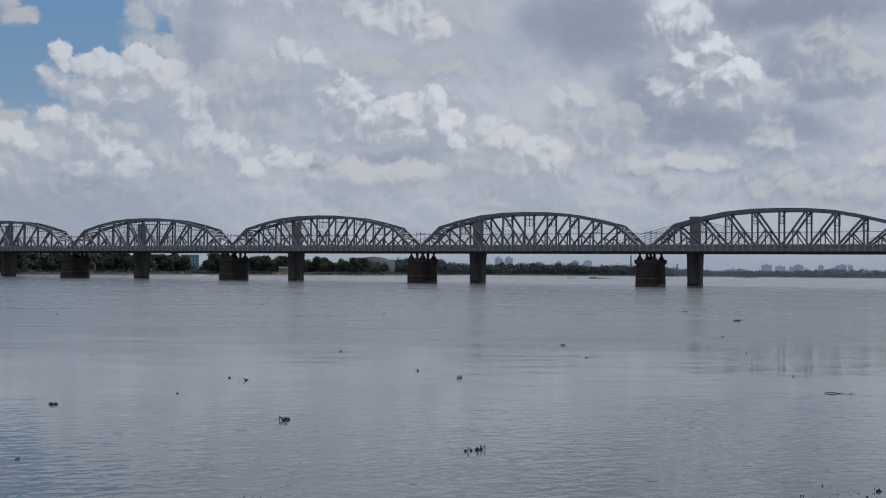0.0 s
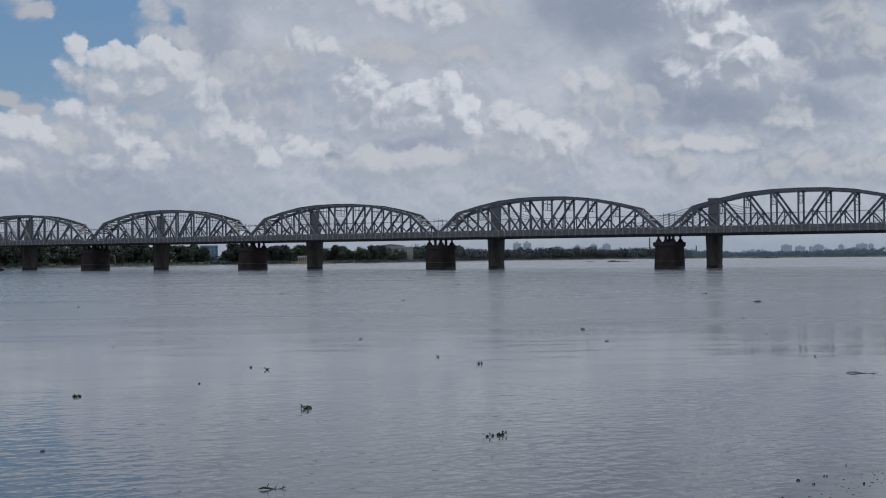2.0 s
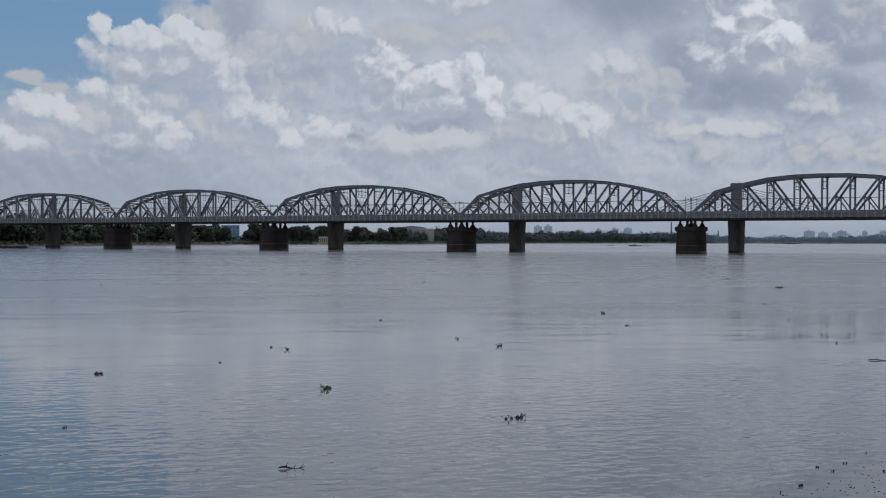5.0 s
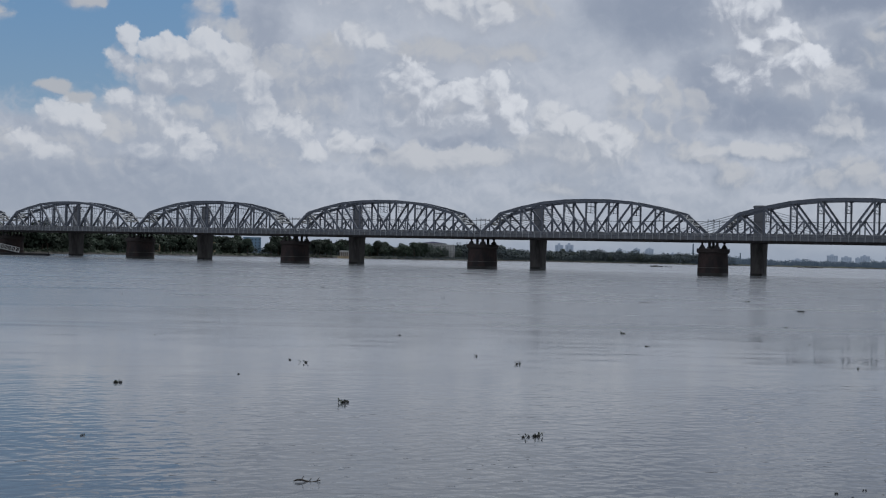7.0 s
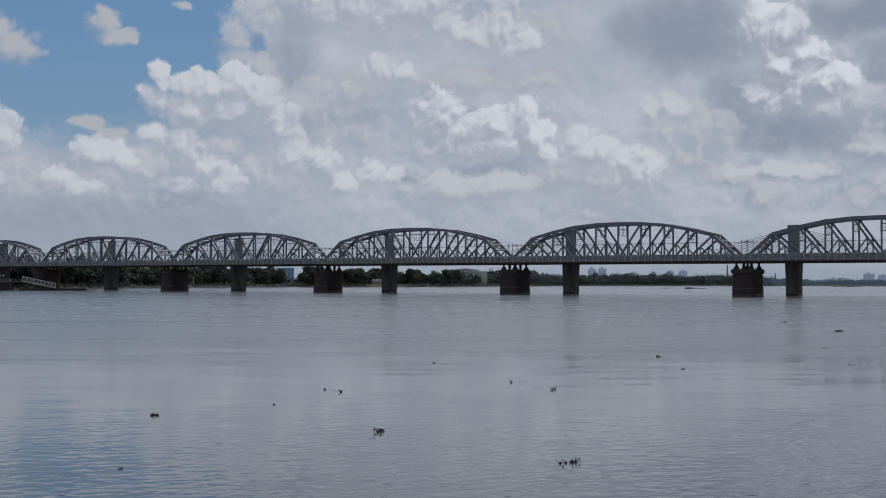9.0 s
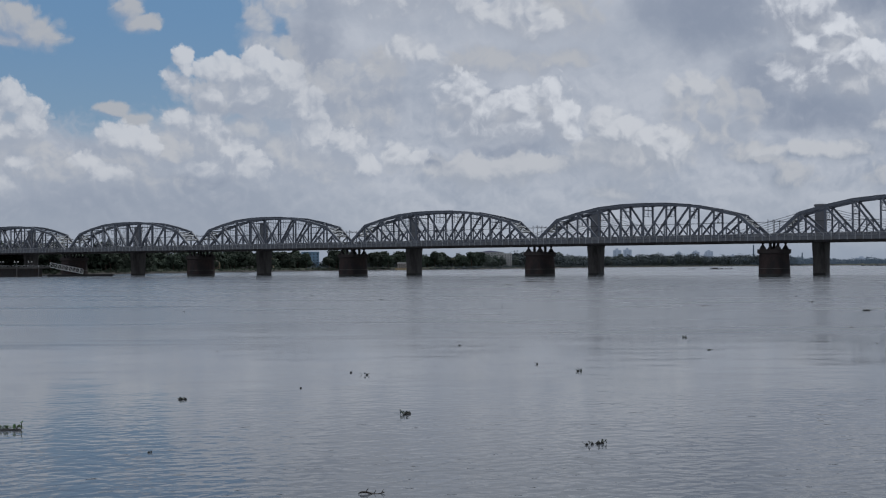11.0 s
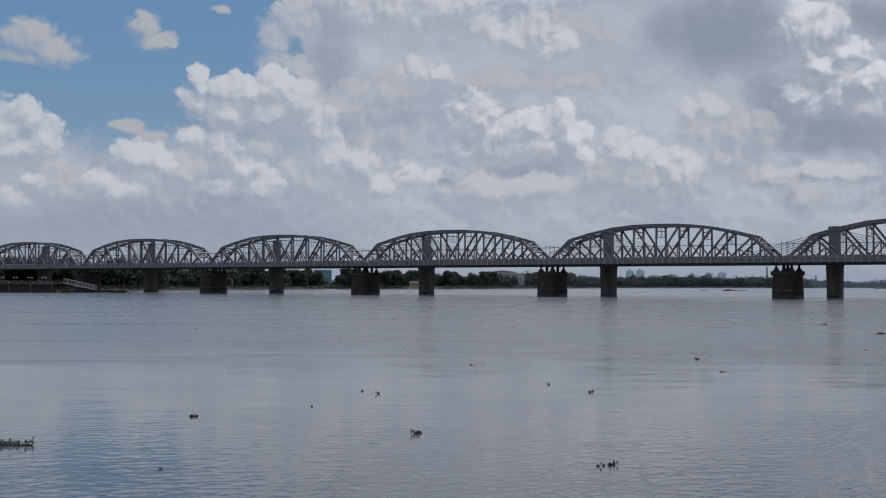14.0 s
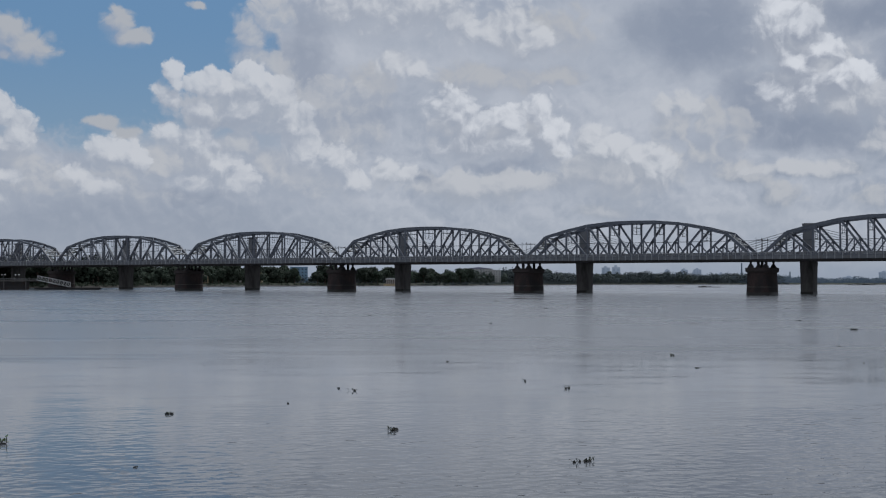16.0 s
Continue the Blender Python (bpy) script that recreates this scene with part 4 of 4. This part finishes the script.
def make_walkway():
    a, b = Vector((-345, 641, 0)), Vector((-226.5, 684, 0))
    d = (b - a).normalized()
    turn = math.degrees(math.atan2(d.y, d.x))
    m = pose(a.x, a.y, 0, 0, 0, turn)
    L = (b - a).length
    w = empty("landing_walkway", m, label="raised concrete walkway on piles to the landing stage", category="walkway")
    part("deck", box(0, L, -1.6, 1.6, 4.9, 5.7), CONCRETE, w)
    for y in (-1.5, 1.5):
        for z in (6.2, 6.75):
            part("rail", beam((0, y, z), (L, y, z), .07, .07), WHITE_PAINT, w)
    n = int(L / 6)
    for i in range(n + 1):
        x = L * i / n
        for y in (-1.5, 1.5):
            part("rail_post", box(x - .05, x + .05, y - .05, y + .05, 5.704, 6.8), WHITE_PAINT, w)
        if i % 2 == 0:
            for y in (-1.1, 1.1):
                part("pile", tube([ring(z, .3, .3, 10, 2, x, y) for z in (-2, 4.9)]), CONCRETE, w)
    # added dark sheet that stands for the shade under the walkway
    part("bank_screen", box(0, L - 4, 2.4, 3.0, -1, 4.7), STEEL_DARK, w, "dark screen added as the bank's shade behind the piles")
    for i, x in enumerate((L * .73, L * .79, L * .855, L * .915)):
        lamp = empty("lamp_post", m @ pose(x, 1.45, 5.7), label="slim lamp post with white globes on the walkway", category="street lamp", group="walkway lamps")
        part("pole", tube([ring(z, .08, .06, 8) for z in (0, 3.2)]), WIRE, lamp)
        for s in (-.9, .9):
            part("arm", beam((0, 0, 3.1), (s, 0, 3.0), .06, .06), WIRE, lamp)
            part("globe", tube([ring(3.05 + .42 * math.sin(t), .42 * math.cos(t) + .01, .42 * math.cos(t) + .01, 10, 2, s, 0) for t in (-1.5, -.9, -.3, .3, .9, 1.5)]), WHITE_PAINT, lamp, "white lamp globe", True)
    return w


def make_gangway():
    a, b = Vector((-226.0, 684.2, 5.6)), Vector((-208.5, 690, 1.6))
    d = b - a
    turn = math.degrees(math.atan2(d.y, d.x))
    L = math.hypot(d.x, d.y)
    g = empty("gangway", pose(a.x, a.y, 0, 0, 0, turn), label="sloping white lattice gangway down to the pontoon", category="gangway")
    zf = lambda x: a.z + (b.z - a.z) * x / L
    part("floor", beam((0, 0, zf(0)), (L, 0, zf(L)), 2.4, .25), TIMBER, g)
    H, n = 2.7, 9
    for y in (-1.3, 1.3):
        part("top_rail", beam((0, y, zf(0) + H), (L, y, zf(L) + H), .26, .26), WHITE_PAINT, g)
        part("bottom_rail", beam((0, y, zf(0)), (L, y, zf(L)), .26, .34), WHITE_PAINT, g)
        for i in range(n + 1):
            x = L * i / n
            part("post", beam((x, y, zf(x)), (x, y, zf(x) + H), .2, .2), WHITE_PAINT, g)
            if i < n:
                x2 = L * (i + 1) / n
                part("brace", beam((x, y, zf(x) + H), (x2, y, zf(x2)), .14, .16), WHITE_PAINT, g)
    return g


def make_pontoon():
    a, b = Vector((-229, 687.5, 0)), Vector((-193, 699.5, 0))
    d = b - a
    L = d.length
    p = empty("pontoon", pose(a.x, a.y, 0, 0, 0, math.degrees(math.atan2(d.y, d.x))), label="low black steel pontoon moored at the landing", category="pontoon")
    part("hull", tube([[(x0, -3.5, z), (x1, -3.5, z), (x1, 3.5, z), (x0, 3.5, z)] for x0, x1, z in ((1.5, L - 1.5, -.6), (0, L, .5), (0, L, 1.1))]), HULL, p)
    part("deck", box(.2, L - .2, -3.3, 3.3, 1.104, 1.25), STEEL_DARK, p)
    for x in (1.2, L * .35, L * .7, L - 1.2):
        part("bollard", tube([ring(z, r, r, 10, 2, x, -2.9) for z, r in ((1.25, .25), (1.7, .22), (1.75, .34), (1.9, .3))]), HULL, p)
    return p


make_walkway()
make_gangway()
make_pontoon()

# ---------------------------------------------------------------- boats


def make_boat(x, y, length, turn, cabin):
    b = empty("river_boat", pose(x, y, 0, 0, 0, turn), label="small dark wooden country boat afloat", category="boat", group="river boats")
    n = 11
    rings = []
    for i in range(n):
        t = i / (n - 1)
        w = length * .13 * (math.sin(math.pi * (.06 + .88 * t)) ** .7)
        sheer = .35 + length * .07 * (2 * t - 1) ** 2
        px = length * (t - .5)
        rings.append([(px, -w, sheer), (px, -w * .7, -.15), (px, w * .7, -.15), (px, w, sheer)])
    part("hull", tube(rings), HULL, b)
    part("thwart", box(-length * .05, length * .05, -length * .1, length * .1, .36, .45), TIMBER, b)
    if cabin:
        part("awning", tube([[(xx, length * .1 * math.cos(a), .42 + length * .1 * math.sin(a)) for a in [math.pi * k / 8 for k in range(9)]] for xx in (-length * .28, length * .1)]), HULL, b, "arched dark mat awning")
    return b


make_boat(262, 1166, 6.5, 8, False)
make_boat(278, 1128, 12.5, 4, True)
make_boat(293, 1140, 7, -6, False)
make_boat(776, 2055, 22, 6, False)
make_boat(809, 2075, 24, 2, True)

# ---------------------------------------------------------------- drift on the water


def make_weed(x, y, size, stalks, seed, name="water_hyacinth", label="floating clump of dark green water hyacinth"):
    """A floating plant: a low tangle of roots and runners, bladder stalks and spoon leaves."""
    rng = random.Random(seed)
    w = empty(name, pose(x, y, 0, 0, 0, rng.uniform(0, 360)), label=label, category="water plant", group="floating weed")
    for i in range(rng.randint(2, 3)):
        cx, cy = rng.uniform(-.3, .3) * size, rng.uniform(-.12, .12) * size
        rx, ry = size * rng.uniform(.10, .18), size * rng.uniform(.06, .11)
        rings = []
        for z, k in ((-.05, .9), (.01, 1), (.03 + size * .03, .7), (.04 + size * .07, .25)):
            rings.append([(cx + rx * k * math.cos(a) * rng.uniform(.7, 1.2), cy + ry * k * math.sin(a) * rng.uniform(.7, 1.2), z) for a in [6.283 * j / 10 for j in range(10)]])
        part("root_mat", tube(rings), WEED_ROOT, w)
    for i in range(stalks):
        a = rng.uniform(0, 6.283)
        r = rng.uniform(0, .42) * size
        base = Vector((math.cos(a) * r, math.sin(a) * r * .5, .02))
        hgt = min(size, .7) * rng.uniform(.05, .20)
        tip = base + Vector((rng.uniform(-.22, .22) * size, rng.uniform(-.15, .15) * size, hgt))
        mid = (base + tip) / 2 + Vector((0, 0, hgt * .12))
        stem = part("stalk", tapered([tuple(base), tuple(mid), tuple(tip)], (size * .02, size * .026, size * .012), 6), WEED, w)
        n = Vector((rng.uniform(-.8, .8), rng.uniform(-.8, .8), rng.uniform(.2, 1))).normalized()
        u = n.orthogonal().normalized()
        v = n.cross(u)
        bm = bmesh.new()
        lw = size * rng.uniform(.045, .075)
        rim = [bm.verts.new(tip + (u * math.cos(t) * lw + v * math.sin(t) * lw * .8) + n * lw * .25) for t in [6.283 * j / 9 for j in range(9)]]
        low = [bm.verts.new(c.co - n * size * .008) for c in rim]
        mid0, mid1 = bm.verts.new(tip), bm.verts.new(tip - n * size * .01)
        for j in range(9):
            k = (j + 1) % 9
            bm.faces.new((rim[j], rim[k], mid0))
            bm.faces.new((low[k], low[j], mid1))
            bm.faces.new((rim[k], rim[j], low[j], low[k]))
        part("leaf", bm, WEED, stem)
    return w


for i, (x, y, size, stalks) in enumerate((
        (-1.1, 42.6, .85, 7), (4.75, 35.2, .45, 4), (5.15, 35.4, .6, 7), (-10.4, 47.9, .5, 8), (-3.4, 58.1, .6, 5), (-4.2, 59.4, .35, 2), (-8.4, 34.3, .2, 3),
        (5.7, 63.7, .5, 3), (7.5, 59.4, .6, 4), (18.7, 85.7, .8, 6), (17.6, 73.4, .35, 2), (35.6, 98.0, .6, 3), (49.6, 131.5, 1.5, 8), (53.1, 161.7, 1.1, 4),
        (74.0, 232.3, 1.4, 4), (24.9, 232.3, 1.4, 4), (20.6, 315.9, 2.6, 8), (-8.2, 184.1, 1.3, 3), (25.8, 60.1, .5, 3),
        (14.3, 28.1, .35, 3), (15.0, 28.6, .3, 2), (13.2, 28.9, .14, 1), (12.1, 27.6, .16, 1), (13.6, 27.3, .22, 2), (15.6, 29.4, .15, 1), (14.8, 27.5, .28, 2), (11.4, 26.7, .12, 1), (16.2, 30.2, .14, 1), (11.2, 27.2, .16, 2), (-6.0, 52.0, .2, 1), (1.8, 79.0, .3, 1), (-14.0, 75.0, .25, 1), (30.0, 78.0, .3, 1),
        (9.0, 150.0, .6, 2), (-30.0, 140.0, .6, 2), (-22.0, 210.0, .8, 2), (60.0, 190.0, .8, 2), (40.0, 64.0, .3, 2), (21.0, 110.0, .4, 1))):
    make_weed(x, y, size, stalks, 100 + i)


def make_driftwood(x, y, length, turn, seed):
    rng = random.Random(seed)
    n = 8
    path = [(length * (i / (n - 1) - .5), rng.uniform(-.03, .03) * length * .5, .02 + .03 * math.sin(i)) for i in range(n)]
    log = empty("driftwood", pose(x, y, 0, 0, 0, turn), label="thin dark branch floating on the water", category="driftwood", group="drifting wood")
    bm = bmesh.new()
    add_hull(bm, [[(px, py + .022 * k * math.cos(a), pz + .022 * k * math.sin(a)) for a in [6.283 * j / 7 for j in range(7)]] for (px, py, pz), k in zip(path, (max(1, length / 3) * w for w in (.6, 1.1, 1.2, 1.1, 1.0, .9, .7, .3)))])
    part("stem", bm, DRIFT, log)
    for i in (2, 4, 6):
        px, py, pz = path[i]
        part("twig", tapered([(px, py, pz), (px + .06, py + rng.uniform(-.1, .1), pz + .09)], (.015, .006), 5), DRIFT, log)
    return log


make_driftwood(24.3, 51.4, 1.35, -22, 1)
make_driftwood(-1.5, 27.9, .65, 4, 2)
make_driftwood(36.0, 150.0, 3.0, 10, 3)


def make_weed_mat():
    """A long raft of water hyacinth: a thick leafy body and a thin trailing arm."""
    rng = random.Random(5)
    mat = empty("water_hyacinth_raft", pose(-14.4, 39.25, 0, 0, 0, 2), label="long green raft of water hyacinth with a trailing arm", category="water plant", group="floating weed")
    rings = []
    for i in range(15):
        t = i / 14
        half = .34 * (1 - t) ** 1.3 + .055
        x = -2.6 + 3.05 * t
        rings.append([(x, half * math.cos(a) * rng.uniform(.75, 1.2) + .05 * math.sin(5 * t), max(-.05, (.05 + .07 * (1 - t)) * math.sin(a) * rng.uniform(.8, 1.2))) for a in [6.283 * j / 10 for j in range(10)]])
    part("root_mat", tube(rings), WEED_ROOT, mat)
    for i in range(130):
        t = rng.random() ** 1.25 if i > 3 else 1.0
        half = .36 * (1 - t) ** 1.2 + .05
        base = Vector((-2.6 + 3.05 * t, rng.uniform(-half, half), .03))
        tall = rng.uniform(.04, .13) * (1.9 - t) if i else .24
        tip = base + Vector((rng.uniform(-.08, .08), rng.uniform(-.06, .06), tall))
        stem = part("stalk", tapered([tuple(base), tuple((base + tip) / 2 + Vector((0, 0, .01))), tuple(tip)], (.012, .016, .008), 5), WEED, mat)
        n = Vector((rng.uniform(-.9, .9), rng.uniform(-1.1, .3), rng.uniform(.2, 1))).normalized()
        u = n.orthogonal().normalized()
        v = n.cross(u)
        lw = rng.uniform(.035, .065)
        bm = bmesh.new()
        add_hull(bm, [[tip + u * math.cos(a) * lw + v * math.sin(a) * lw * .8 + n * (h + lw * .2 * math.cos(2 * a)) for a in [6.283 * j / 8 for j in range(8)]] for h in (0, .006)])
        part("leaf", bm, WEED_BRIGHT, stem)
    return mat


WEED_BRIGHT = material("young_hyacinth_leaf", (0.050, 0.095, 0.028), rough=0.4, vary=0.4, grain=9.0, random_tint=0.35, bump=0)
make_weed_mat()


def make_scum():
    """Crumbs of leaf and bark that lie on the still shallows beside the bank."""
    rng = random.Random(9)
    vs, fs = [], []
    for i in range(520):
        x = rng.uniform(6.5, 17.5)
        y = 17.6 + .8 * x - 5.5 * rng.random() ** 1.1 - rng.uniform(.0, .6)
        r = .010 + .028 * rng.random() ** 3
        turn, k = rng.uniform(-.5, .5), rng.uniform(.35, .8)
        b = len(vs)
        for z in (-.004, .008):
            for j in range(6):
                a = 6.283 * j / 6
                px, py = r * math.cos(a) * rng.uniform(.7, 1.3), r * k * math.sin(a) * rng.uniform(.7, 1.3)
                vs.append((x + px * math.cos(turn) - py * math.sin(turn), y + px * math.sin(turn) + py * math.cos(turn), z))
        fs += [tuple(range(b + 6, b + 12))] + [(b + j, b + (j + 1) % 6, b + 6 + (j + 1) % 6, b + 6 + j) for j in range(6)]
    me = bpy.data.meshes.new("floating_debris")
    me.from_pydata(vs, [], fs)
    me.materials.append(DRIFT)
    return tagged(new("floating_debris", me), "crumbs of dark leaf and bark on still shallows", "debris", kind="stuff")


make_scum()
for i, (x, y, size, stalks) in enumerate(((10.0, 25.15, .22, 3), (9.1, 23.15, .3, 4), (9.35, 23.3, .16, 2), (9.3, 24.5, .1, 1), (12.6, 26.6, .12, 1))):
    make_weed(x, y, size, stalks, 300 + i)
make_driftwood(33.1, 369.1, 11.0, 0, 4)
make_driftwood(-6.0, 362.4, 6.0, 2, 5)
